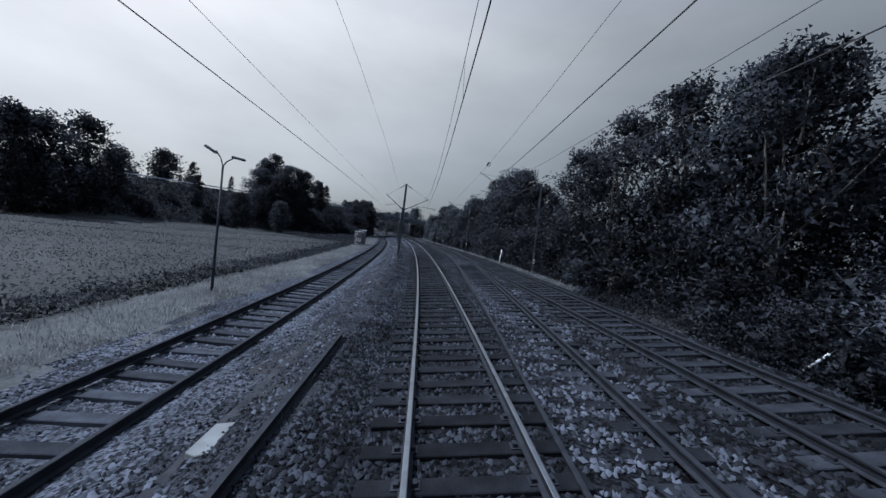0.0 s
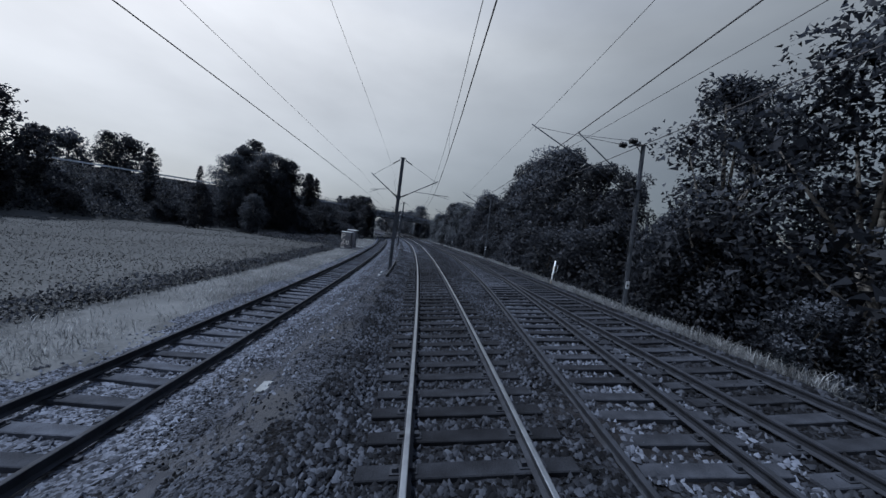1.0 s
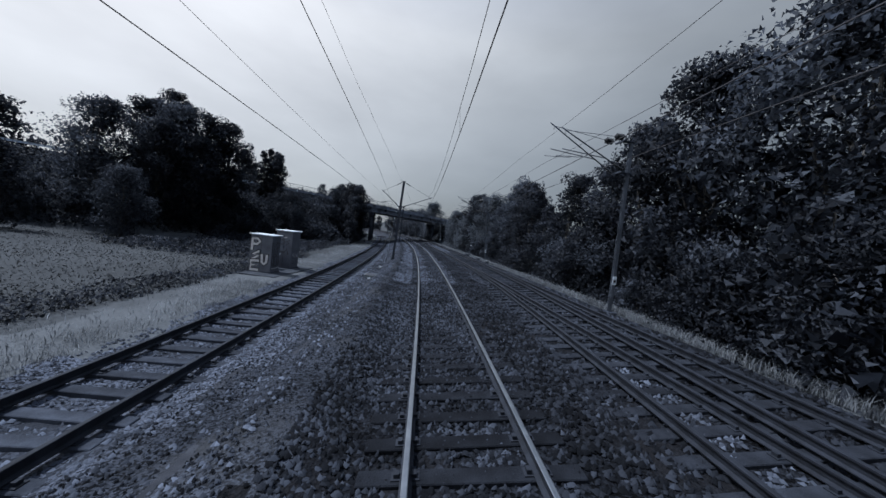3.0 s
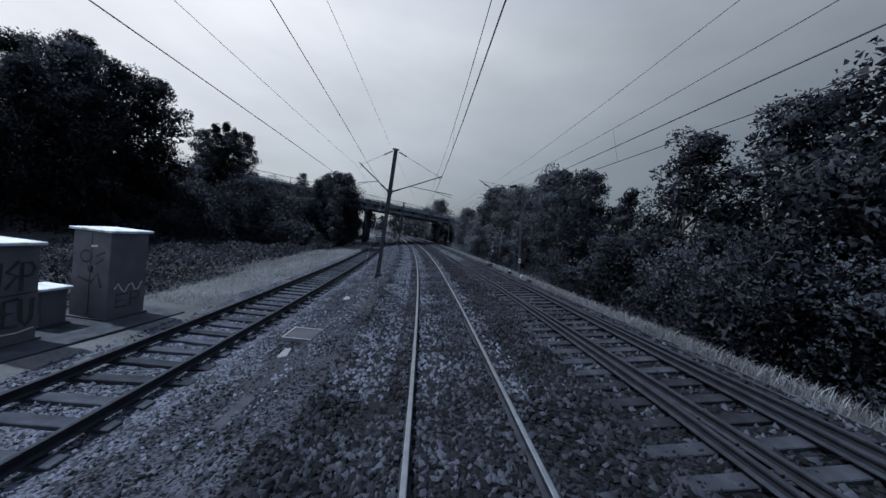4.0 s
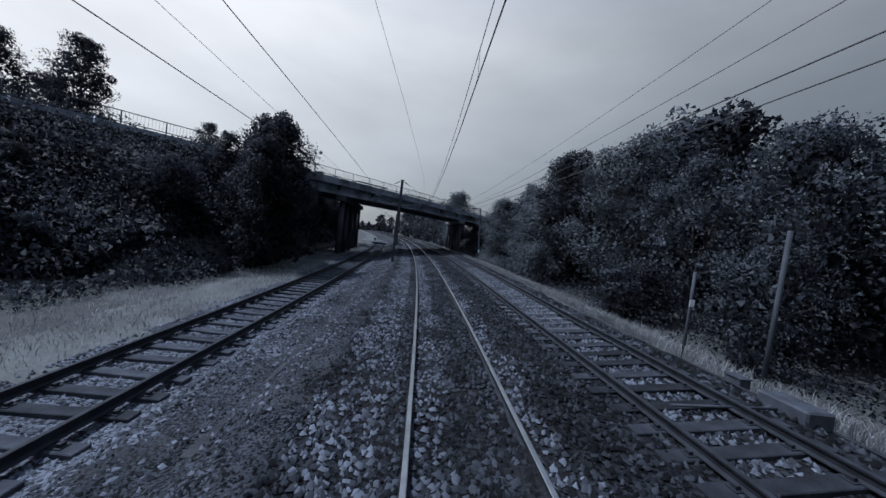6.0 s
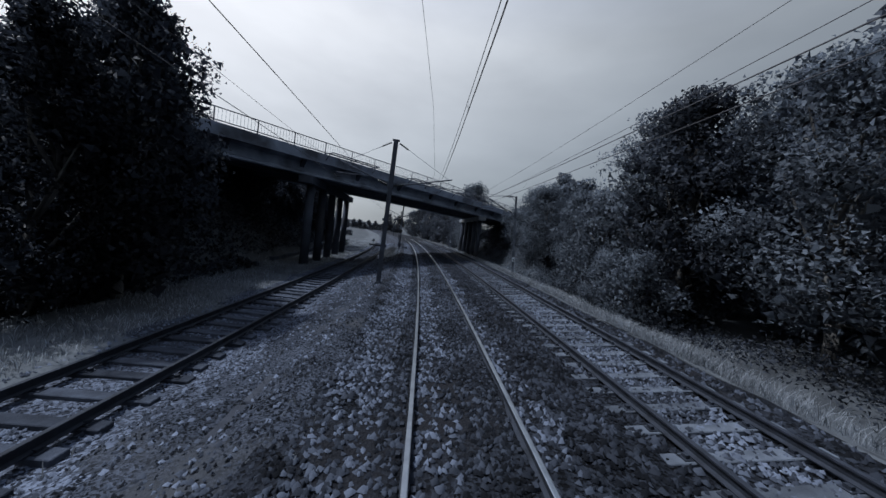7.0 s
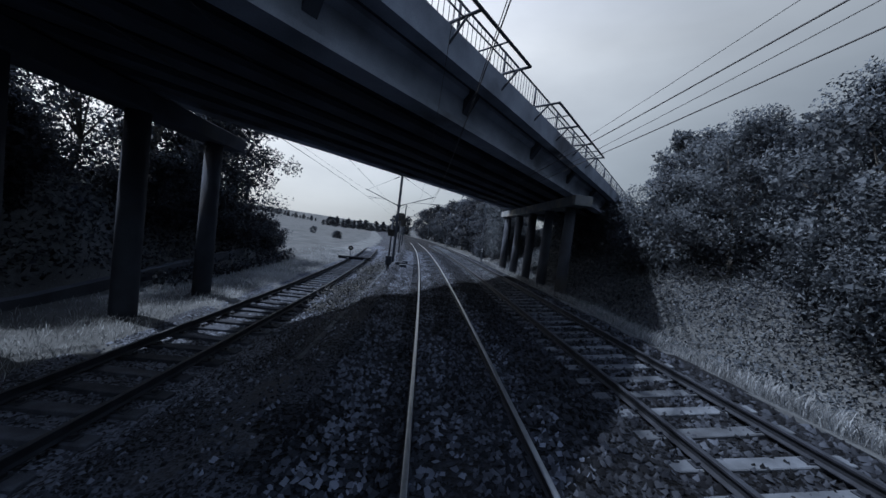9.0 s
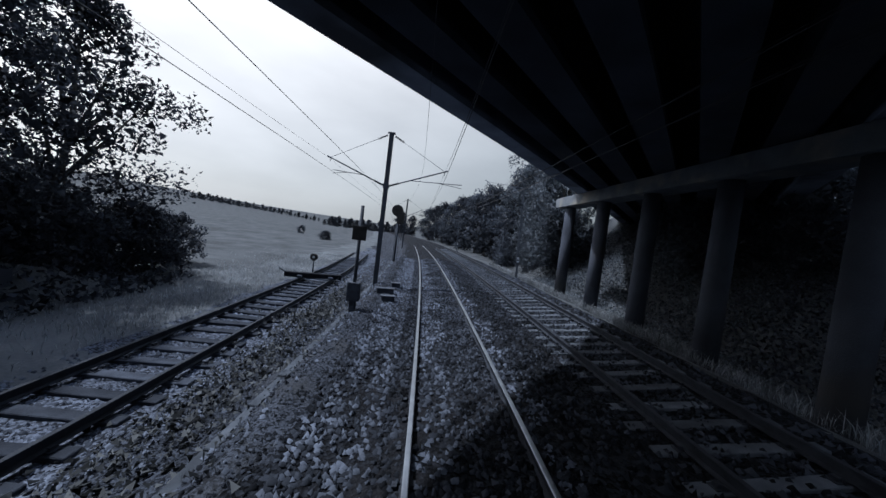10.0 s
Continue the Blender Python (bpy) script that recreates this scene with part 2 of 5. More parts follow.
def tri_mesh(name, verts, tris, mat):
    verts, tris = np.asarray(verts, np.float32).reshape(-1, 3), np.asarray(tris, np.int32).reshape(-1, 3)
    me = bpy.data.meshes.new(name)
    me.vertices.add(len(verts))
    me.vertices.foreach_set("co", verts.ravel())
    me.loops.add(tris.size)
    me.loops.foreach_set("vertex_index", tris.ravel())
    me.polygons.add(len(tris))
    me.polygons.foreach_set("loop_start", np.arange(0, tris.size, 3, dtype=np.int32))
    me.polygons.foreach_set("loop_total", np.full(len(tris), 3, np.int32))
    me.materials.append(mat)
    me.update(calc_edges=True)
    return me


def part(name, data, parent, label="", place=None):
    """Links a mesh as one part under its thing."""
    ob = new(name, data)
    ob.parent = parent
    if place is not None:
        ob.matrix_basis = place
    if label:
        ob["label"] = label
    return ob


def thing(name, place=None, label="", category="", group="", kind="", data=None):
    ob = new(name, data)
    if place is not None:
        ob.matrix_basis = place
    return tagged(ob, label, category, group, kind)


class Shape:
    """Collects boxes, tubes and lathed bodies into one mesh."""

    def __init__(self):
        self.bm = bmesh.new()

    def box(self, x0, x1, y0, y1, z0, z1, m=None):
        vs = [self.bm.verts.new((m or Matrix()) @ Vector(v)) for v in ((x0, y0, z0), (x1, y0, z0), (x1, y1, z0), (x0, y1, z0), (x0, y0, z1), (x1, y0, z1), (x1, y1, z1), (x0, y1, z1))]
        for f in ((3, 2, 1, 0), (4, 5, 6, 7), (0, 1, 5, 4), (1, 2, 6, 5), (2, 3, 7, 6), (3, 0, 4, 7)):
            self.bm.faces.new([vs[i] for i in f])
        return self

    def tube(self, a, b, r, r2=None, n=8):
        a, b = Vector(a), Vector(b)
        q = (b - a).to_track_quat("Z", "Y")
        rings = []
        for c, rr in ((a, r), (b, r if r2 is None else r2)):
            rings.append([self.bm.verts.new(c + q @ Vector((rr * math.cos(k * math.tau / n), rr * math.sin(k * math.tau / n), 0))) for k in range(n)])
        for k in range(n):
            f = self.bm.faces.new((rings[0][k], rings[0][(k + 1) % n], rings[1][(k + 1) % n], rings[1][k]))
            f.smooth = True
        self.bm.faces.new(rings[0][::-1])
        self.bm.faces.new(rings[1])
        return self

    def path(self, points, r, n=6):
        for a, b in zip(points[:-1], points[1:]):
            self.tube(a, b, r, n=n)
        return self

    def sheds(self, a, b, count, r, core):
        """An insulator: a core with a row of round sheds."""
        a, b = Vector(a), Vector(b)
        self.tube(a, b, core)
        for k in range(count):
            c = a.lerp(b, (k + 0.5) / count)
            d = (b - a) / count * 0.32
            self.tube(c - d, c + d * 0.2, r, r * 0.55, 10)
        return self

    def extrude(self, profile, sections):
        """A closed profile of (across, up) swept through sections given as functions of them."""
        rings = [[self.bm.verts.new(place(u, v)) for u, v in profile] for place in sections]
        n = len(profile)
        for r0, r1 in zip(rings[:-1], rings[1:]):
            for k in range(n):
                self.bm.faces.new((r0[k], r0[(k + 1) % n], r1[(k + 1) % n], r1[k]))
        self.bm.faces.new(rings[0][::-1])
        self.bm.faces.new(rings[-1])
        return self

    def done(self, name, mat, bevel=0.0):
        bmesh.ops.recalc_face_normals(self.bm, faces=self.bm.faces)
        if bevel:
            bmesh.ops.bevel(self.bm, geom=list(self.bm.edges), offset=bevel, segments=1, affect="EDGES", clamp_overlap=True)
        me = bpy.data.meshes.new(name)
        self.bm.to_mesh(me)
        self.bm.free()
        me.materials.append(mat)
        return me


# ---------------------------------------------------------------- the lie of the land
TILT = math.tan(CANT)
ROAD_S, ROAD_K = 113.5, 1.12  # the near edge of the road bridge: s = ROAD_S + ROAD_K * lat
ROAD_TOP, ROAD_WIDE = 6.4, 8.6


def grade(lat):
    """How far the road lies above or below its level at the bridge."""
    return np.interp(lat, [-60, -36, -20, 0, 20, 60], [-0.9, -0.5, -0.08, 0.0, -0.15, -0.5])


def right_centre(s):
    """The second track, to the right of the main one."""
    return np.interp(s, [-40, 0, 27, 38, 57, 65, 82, 400], [6.1, 5.6, 5.2, 4.98, 4.42, 4.05, 3.75, 3.72])


def cross_centre(s):
    """The crossover between the main and the second track."""
    return np.interp(s, [-45, -25, 3, 18, 26, 31, 37, 44, 52, 66], [0.0, 0.45, 1.9, 2.8, 3.35, 3.62, 3.82, 4.0, 4.15, 4.05])


def siding_centre(s):
    return np.interp(s, [-40, 4, 28, 64, 87, 122, 140, 160], [-5.3, -5.5, -5.75, -6.05, -6.1, -6.0, -6.3, -7.3])


def rise(s, lat):
    """Height of the ground."""
    s, lat = np.asarray(s, float), np.asarray(lat, float)
    aside = (right_centre(s) - 3.75) * np.clip((lat - 2.5) / 2.5, 0, 1)
    bed = np.interp(lat - aside, [-400, -12, -8, -7.5, -7.1, -4.9, -4.55, -4.2, -3.35, -2.8, -2.3, -1.75, -1.35, 1.35, 2.2, 2.7, 5.3, 6.3, 7.2, 9, 14, 400],
                    [-0.8, -0.8, -0.78, -0.78, -0.865, -0.865, -0.74, -0.66, -0.56, -0.24, -0.21, -0.27, -0.36, -0.03, -0.06, -0.09, 0.2, 0.0, -0.25, -0.5, -0.5, -0.5])
    bed = bed + TILT * aside * np.clip((11 - lat) / 3, 0, 1)
    fill = np.clip((s - 38) / 12, 0, 1) * np.clip(2.2 - np.abs(lat), 0, 1)
    bed = bed + 0.045 * fill - 0.035 * (1 - np.clip((s - 38) / 12, 0, 1)) * np.clip(2.2 - np.abs(lat), 0, 1)
    q = (s - ROAD_S - ROAD_K * lat) / math.hypot(1, ROAD_K)
    top = ROAD_TOP + grade(lat)
    bank = np.minimum(top + (q + 0.6) / 1.5, top - (q - ROAD_WIDE - 0.6) / 1.5)
    left = (-lat - 11.4) / 0.68
    right = (lat - 8.2) / 1.2
    bank = np.minimum(np.minimum(bank, np.maximum(left, right) - 0.8), top)
    far = np.clip((s - 170) / 300, 0, 1) ** 1.3 * np.clip((-lat - 50) / 250, 0, 1.3) * 20
    far = far + np.clip((s - 60) / 300, 0, 1) * np.clip((lat - 12) / 60, 0, 1) * 12
    away = np.clip((np.abs(lat) - 9) / 10, 0, 1)
    roll = away * (0.12 * np.sin(s * 0.21 + lat * 0.13) + 0.08 * np.sin(s * 0.53 - lat * 0.37))
    return np.maximum(bed + roll, bank) + far


def stretch(stops):
    out = []
    for a, b, step in stops:
        out += list(np.arange(a, b - 1e-6, step))
    return np.array(out + [stops[-1][1]])


G_S = stretch([(-2500, -300, 550), (-300, -40, 40), (-40, 0, 2), (0, 142, 0.7), (142, 260, 3), (260, 700, 20), (700, 3500, 400)])
G_L = stretch([(-3000, -400, 325), (-400, -100, 20), (-100, -40, 3), (-40, -13, 1.0), (-13, 12, 0.25), (12, 30, 1.0), (30, 100, 5), (100, 400, 25), (400, 3000, 325)])
gs, gl = np.meshgrid(G_S, G_L, indexing="ij")
gz = rise(gs, gl)
rng = np.random.default_rng(4)
gz = gz + np.where((gl > -13) & (gl < 12), rng.normal(0, 0.012, gl.shape), 0)
gv = places(gs, gl, 0.0)
gv[..., 2] = gz
ni, nj = gs.shape
ids = np.arange(ni * nj).reshape(ni, nj)
faces = np.stack([ids[:-1, :-1], ids[:-1, 1:], ids[1:, 1:], ids[1:, :-1]], -1).reshape(-1, 4)
ground_me = quads_mesh("ground", gv.reshape(-1, 3)[faces.ravel()], 4, M_GRASS)
bmg = bmesh.new()
bmg.from_mesh(ground_me)
bmesh.ops.remove_doubles(bmg, verts=bmg.verts, dist=0.001)
bmg.to_mesh(ground_me)
bmg.free()
for mat in (M_BALLAST, M_SOIL, M_FIELD, M_VERGE, M_BED):
    ground_me.materials.append(mat)
mid = (gs[:-1, :-1] + gs[1:, 1:]) / 2, (gl[:-1, :-1] + gl[1:, 1:]) / 2
wob = 0.35 * np.sin(mid[0] * 0.9) * np.sin(mid[0] * 0.37 + 1) + rng.normal(0, 0.15, mid[0].shape)
ml = mid[1] + wob
kindof = np.zeros(ml.shape, np.int32)
kindof[(ml > -7.4) & (ml < 2.3 + right_centre(mid[0]))] = 1
kindof[(ml > -7.4) & (ml < -2.2)] = 2
kindof[(ml > -60) & (ml < -7.4)] = 0
kindof[(np.abs(ml - siding_centre(mid[0])) < 1.75) & (mid[0] < 165)] = 5
kindof[(ml < -9.9) & (mid[0] < 62) & (rise(*mid) < 0)] = 3
kindof[(ml < -7.5) & (ml > -9.9 + 0.02 * np.clip(mid[0] - 60, 0, 60)) & (mid[0] < 101)] = 4
kindof[(ml < -7.5) & (ml > -11) & (mid[0] > 117)] = 4
kindof[(ml > 2.55 + right_centre(mid[0])) & (ml < 8.6) & (mid[0] > 22)] = 4
if len(ground_me.polygons) == kindof.size:
    ground_me.polygons.foreach_set("material_index", kindof.ravel())
ground_me.polygons.foreach_set("use_smooth", [True] * len(ground_me.polygons))
ground = thing("ground", None, "ballast, cinder paths, dry grass and crop field beside the railway", "ground", kind="structure", data=ground_me)


# ---------------------------------------------------------------- tracks
RAIL = [(-0.07, -0.165), (0.07, -0.165), (0.07, -0.152), (0.012, -0.135), (0.012, -0.045), (0.036, -0.035), (0.036, -0.006), (-0.036, -0.006), (-0.036, -0.035), (-0.012, -0.045), (-0.012, -0.135), (-0.07, -0.152)]
HEAD = [(-0.034, -0.012), (0.034, -0.012), (0.034, -0.004), (0.024, 0.0), (-0.024, 0.0), (-0.034, -0.004)]


def lay_rail(profile, centre, height, slope, side, s0, s1, name, mat, parent, step=2.0):
    """One rail swept along a track given by its centre line, height and cross slope."""
    c, sn = math.cos(math.atan(slope)), math.sin(math.atan(slope))
    secs = []
    for s in np.arange(s0, s1 + 0.01, step):
        lat = float(centre(s)) + side * 0.7525 * c
        z = height + slope * lat

        def at(u, v, s=s, lat=lat, z=z):
            return P(s, lat + u * c - v * sn, z + u * sn + v * c)

        secs.append(at)
    return part(name, Shape().extrude(profile, secs).done(name, mat), parent)


def sleeper_mesh(name, mat, length, wide=0.25, deep=0.16):
    sh = Shape()
    sh.box(-length / 2, length / 2, -wide / 2, wide / 2, -deep, 0)
    return sh.done(name, mat, 0.012)


def railway(name, centre, height, slope, s0, s1, gap, mesh_fn, label, shine=True, lift=0.0, seed=1, bare=(0, 0), wide=None, worn=0.0):
    rnd = random.Random(seed)
    tr = thing(name, None, label, "railway track", "tracks", "structure")
    mesh = mesh_fn()
    c = math.atan(slope)
    s = s0
    seats = Shape()
    while s < s1:
        lat = float(centre(s))
        turn = math.degrees(math.atan(float(centre(s + 0.5) - centre(s - 0.5))))
        m = along(s + rnd.uniform(-0.02, 0.02), lat, height + slope * lat - 0.172 * math.cos(c) + lift, -turn + rnd.uniform(-0.7, 0.7) * (1 + 5 * worn)) @ Matrix.Rotation(-c, 4, "Y") @ Matrix.Translation((rnd.uniform(-0.03, 0.03) * (1 + 3 * worn), rnd.uniform(-0.1, 0.1) * worn, -rnd.uniform(0, 0.025) * worn))
        if bare[0] < s < bare[1]:
            s += gap
            continue
        if wide and wide[0] < s < wide[1]:
            part("sleeper", wide[2], tr, place=m @ Matrix.Translation((-0.55, 0, 0)))
        else:
            part("sleeper", mesh, tr, place=m)
        for side in (-1, 1):
            mm = m @ Matrix.Translation((side * 0.7525, 0, 0))
            seats.box(-0.16, 0.16, -0.07, 0.07, 0.001, 0.014, mm)
            for x in (-0.1, 0.1):
                seats.box(x - 0.028, x + 0.028, -0.04, 0.04, 0.013, 0.06, mm)
        s += gap
    tagged(part("rail_clips", seats.done("rail_clips", M_RAIL), tr, "rusty base plates and clips"), kind="stuff")
    for side in (-1, 1):
        lay_rail(RAIL, centre, height, slope, side, s0 - 4, s1 + 4, "rail", M_RAIL, tr)
        if shine:
            lay_rail(HEAD, centre, height, slope, side, s0 - 4, s1 + 4, "rail_head", M_SHINE, tr)
        else:
            lay_rail(HEAD, centre, height, slope, side, s0 - 4, s1 + 4, "rail_head", M_RAIL, tr)
    return tr


def main_centre(s):
    return 0.0 * s


wood_main = sleeper_mesh("sleeper", M_WOOD, 2.6)
conc_main = sleeper_mesh("sleeper", M_CONC_SLEEPER, 2.4, 0.22)
wood_long = sleeper_mesh("sleeper", M_WOOD_OLD, 3.7)
wood_grey = sleeper_mesh("sleeper", M_WOOD_GREY, 2.25, 0.24)
wood_old = sleeper_mesh("sleeper", M_WOOD_OLD, 2.5)
railway("railway_track", main_centre, 0.0, TILT, -8, 172, 0.6, lambda: wood_main, "main line track with polished rails on dark timber sleepers", seed=2)
railway("railway_track", right_centre, -0.2, TILT, -4, 80, 0.6, lambda: wood_old, "second track with dull rails on dark timber sleepers", shine=False, seed=3, wide=(29, 58, wood_long))
railway("railway_track", right_centre, -0.2, TILT, 80.3, 172, 0.6, lambda: conc_main, "second track on pale concrete sleepers in grey ballast", shine=False, lift=-0.008, seed=4, worn=0.3)
railway("railway_track", cross_centre, -0.14, TILT, -2, 60, 0.6, lambda: wood_old, "crossover track on timber sleepers joining the second track", shine=False, lift=-0.02, seed=5, bare=(28.9, 70))
railway("railway_track", siding_centre, -0.6, 0.0, -6, 150, 0.68, lambda: wood_grey, "rusty siding track on worn timber sleepers in gravel", shine=False, lift=-0.015, seed=6, worn=0.7)


# ---------------------------------------------------------------- the road bridge
BR = math.hypot(1, ROAD_K)


def span(lat, q, z=0.0):
    """A place on the bridge: lat along its near edge, q metres across it, z above the near edge's mean level."""
    return P(ROAD_S + ROAD_K * lat + q / BR, lat - ROAD_K * q / BR, z + float(grade(lat)))


def bridge_beam(parent, name, profile, lat0, lat1, mat, label="", step=4.33):
    secs = [(lambda u, v, a=a: span(a, u, v)) for a in np.arange(lat0, lat1 + 0.01, step)]
    return part(name, Shape().extrude(profile, secs).done(name, mat), parent, label)


bridge = thing("road_bridge", None, "weathered concrete girder road bridge with steel railings over the tracks", "bridge", kind="structure")
B0, B1 = -25.0, 24.0
W = ROAD_WIDE
# soffit and inner girders get the shade-darkened concrete, edge beams and outer girders the lit copy
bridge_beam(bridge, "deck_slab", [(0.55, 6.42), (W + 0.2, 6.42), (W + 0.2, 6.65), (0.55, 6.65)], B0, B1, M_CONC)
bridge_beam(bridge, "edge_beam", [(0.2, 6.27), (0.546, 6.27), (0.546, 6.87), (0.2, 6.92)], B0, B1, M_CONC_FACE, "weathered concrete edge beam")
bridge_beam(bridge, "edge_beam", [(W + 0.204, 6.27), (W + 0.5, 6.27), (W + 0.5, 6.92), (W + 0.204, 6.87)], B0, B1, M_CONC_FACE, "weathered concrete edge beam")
bridge_beam(bridge, "carriageway", [(1.0, 6.654), (W - 0.4, 6.654), (W - 0.4, 6.74), (1.0, 6.74)], B0, B1, M_ASPHALT)
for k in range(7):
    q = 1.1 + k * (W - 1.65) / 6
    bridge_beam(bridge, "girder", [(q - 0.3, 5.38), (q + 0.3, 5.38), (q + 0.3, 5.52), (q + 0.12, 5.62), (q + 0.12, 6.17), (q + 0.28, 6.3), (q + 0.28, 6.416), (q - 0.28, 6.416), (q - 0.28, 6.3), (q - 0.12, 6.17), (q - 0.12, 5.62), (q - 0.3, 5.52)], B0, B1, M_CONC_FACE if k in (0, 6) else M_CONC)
for k in range(16):
    a = B0 + 1.5 + 3.0 * k
    fin = Shape()
    fin.bm.faces.new([fin.bm.verts.new(span(a, u, v)) for u, v in ((0.56, 6.41), (0.97, 6.41), (0.97, 5.8))])
    r = bmesh.ops.extrude_face_region(fin.bm, geom=list(fin.bm.faces))
    bmesh.ops.translate(fin.bm, verts=[v for v in r["geom"] if isinstance(v, bmesh.types.BMVert)], vec=span(a + 0.18, 0, 0) - span(a, 0, 0))
    part("rib", fin.done("rib", M_CONC), bridge, "concrete support rib under the deck edge")


def railing(q, out):
    """One side's railing: posts, rails, bars and the brackets that carry it."""
    a = B0
    while a < B1 - 1:
        posts, bars = Shape(), Shape()
        b = a + 1.45
        posts.tube(span(a, q, 6.90), span(a, q, 7.74), 0.035)
        for z in (7.06, 7.72):
            posts.tube(span(a, q, z), span(b, q, z), 0.03, n=6)
        for k in range(1, 12):
            c = a + 1.45 * k / 12
            bars.tube(span(c, q, 7.06), span(c, q, 7.72), 0.009, n=4)
        pan = part("railing_panel", posts.done("railing_panel", M_STEEL), bridge, "steel railing panel")
        part("bars", bars.done("bars", M_STEEL), pan)
        a = b
    for lo, hi in ((-7.6, -4.9), (-2.2, 0.9), (2.4, 6.6)):
        fr = Shape()
        fr.tube(span(lo, q + out * 0.95, 6.99), span(hi, q + out * 0.95, 6.99), 0.04, n=6)
        fr.tube(span(lo, q + out * 0.5, 6.99), span(hi, q + out * 0.5, 6.99), 0.02, n=5)
        frame_ob = part("guard_screen", fr.done("guard_screen", M_STEEL), bridge, "projecting steel guard frame above the wires")
        n = max(2, round((hi - lo) / 0.75))
        for k in range(n + 1):
            c = lo + (hi - lo) * k / n
            b = Shape().tube(span(c, q, 6.97), span(c, q + out * 0.97, 6.99), 0.035 if k % 2 == 0 else 0.02, n=6)
            if k % 2 == 0:
                b.tube(span(c, q + out * 0.02, 6.37), span(c, q + out * 0.6, 6.97), 0.03, n=6)
            part("bracket", b.done("bracket", M_STEEL), frame_ob)


for lat0, lat1 in ((-90.0, B0 - 0.05), (B1 + 0.05, 66.0)):
    road = Shape().extrude([(0.4, 6.37), (W - 0.4, 6.37), (W - 0.4, 6.475), (0.4, 6.475)], [(lambda u, v, a=a: span(a, u, v)) for a in np.linspace(lat0, lat1, 9)])
    thing("road", None, "grey asphalt road on the embankment", "road", kind="structure", data=road.done("road", M_ASPHALT))
railing(0.4, -1)
railing(ROAD_WIDE + 0.35, 1)


def pier(lat, stops, s0, s1, mat):
    for s in stops:
        base = float(rise(s, lat)) - 0.3
        top = 4.8
        col = Shape()
        col.tube(P(s, lat, base), P(s, lat, top), 0.3, 0.28, n=14)
        # columns take the same concrete, darkened for the shade below the deck
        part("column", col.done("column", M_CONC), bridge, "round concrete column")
    cap = Shape().extrude([(-0.45, 4.78), (0.45, 4.78), (0.45, 5.3), (-0.45, 5.3)], [(lambda u, v, s=s: P(s, lat + u, v)) for s in np.linspace(s0, s1, 6)])
    part("pier_cap", cap.done("pier_cap", mat, 0.02), bridge, "pale concrete pier cap")


pier(-8.8, (105.9, 109.0, 112.1, 115.2, 118.4), 104.6, 119.6, M_CONC)
pier(6.9, (122.9, 125.7, 128.6, 131.6, 134.8), 121.6, 135.8, M_CONC_PALE)

# guard rail along the road on the embankment
guard = thing("guard_rail", None, "galvanised steel guard rail on posts along the embankment road", "guard rail")
gr = [(0.0, 6.5), (0.05, 6.55), (0.0, 6.6), (0.05, 6.66), (0.0, 6.72), (-0.02, 6.72), (0.02, 6.66), (-0.02, 6.6), (0.02, 6.55), (-0.02, 6.5)]
part("beam", Shape().extrude(gr, [(lambda u, v, a=a: P(ROAD_S + ROAD_K * a + u, a, v + 0.25 + float(grade(a)))) for a in np.arange(-95, -19, 4.0)]).done("beam", M_ZINC), guard)
for k in range(38):
    a = -94.0 + 2 * k
    part("post", Shape().tube(P(ROAD_S + ROAD_K * a + 0.1, a, 5.9 + float(grade(a))), P(ROAD_S + ROAD_K * a + 0.1, a, 6.95 + float(grade(a))), 0.05, n=6).done("post", M_ZINC), guard)


# ---------------------------------------------------------------- catenary masts and wires
def arm(parent, foot, tip, steady0, steady1, stay_top):
    """A cantilever: a tube with an insulator at its foot, a steady arm below and a stay from the mast top."""
    foot, tip, s0, s1, top = (Vector(v) for v in (foot, tip, steady0, steady1, stay_top))
    d = (tip - foot).normalized()
    br = part("cantilever", Shape().tube(foot + d * 0.55, tip + d * 0.15, 0.03).tube(tip, tip + Vector((0, 0, -0.18)), 0.012, n=5).done("cantilever", M_STEEL), parent)
    part("insulator", Shape().sheds(foot, foot + d * 0.55, 6, 0.075, 0.035).done("insulator", M_GLAZE), br, "ribbed brown insulator")
    part("steady_arm", Shape().tube(s0, s1, 0.018, n=6).tube(s1 - (s1 - s0) * 0.42 + Vector((0, 0, -0.02)), s1 + Vector((0, 0, -0.16)), 0.012, n=5).done("steady_arm", M_STEEL), br)
    d2 = (tip - top).normalized()
    st = part("stay", Shape().tube(top + d2 * 0.6, tip, 0.01, n=5).done("stay", M_STEEL), parent)
    part("insulator", Shape().sheds(top + d2 * 0.1, top + d2 * 0.6, 5, 0.06, 0.025).done("insulator", M_GLAZE), st, "ribbed brown insulator")


def h_mast(parent, mat, height, w=0.26, down=0.6):
    t, e = 0.02, w / 2
    i = t / 2
    profile = [(-e, -e), (e, -e), (e, t - e), (i, t - e), (i, e - t), (e, e - t), (e, e), (-e, e), (-e, e - t), (-i, e - t), (-i, t - e), (-e, t - e)]
    sh = Shape().extrude(profile, [(lambda u, v, z=z: Vector((u, v, z))) for z in (-down, height)])
    return part("post", sh.done("post", mat), parent)


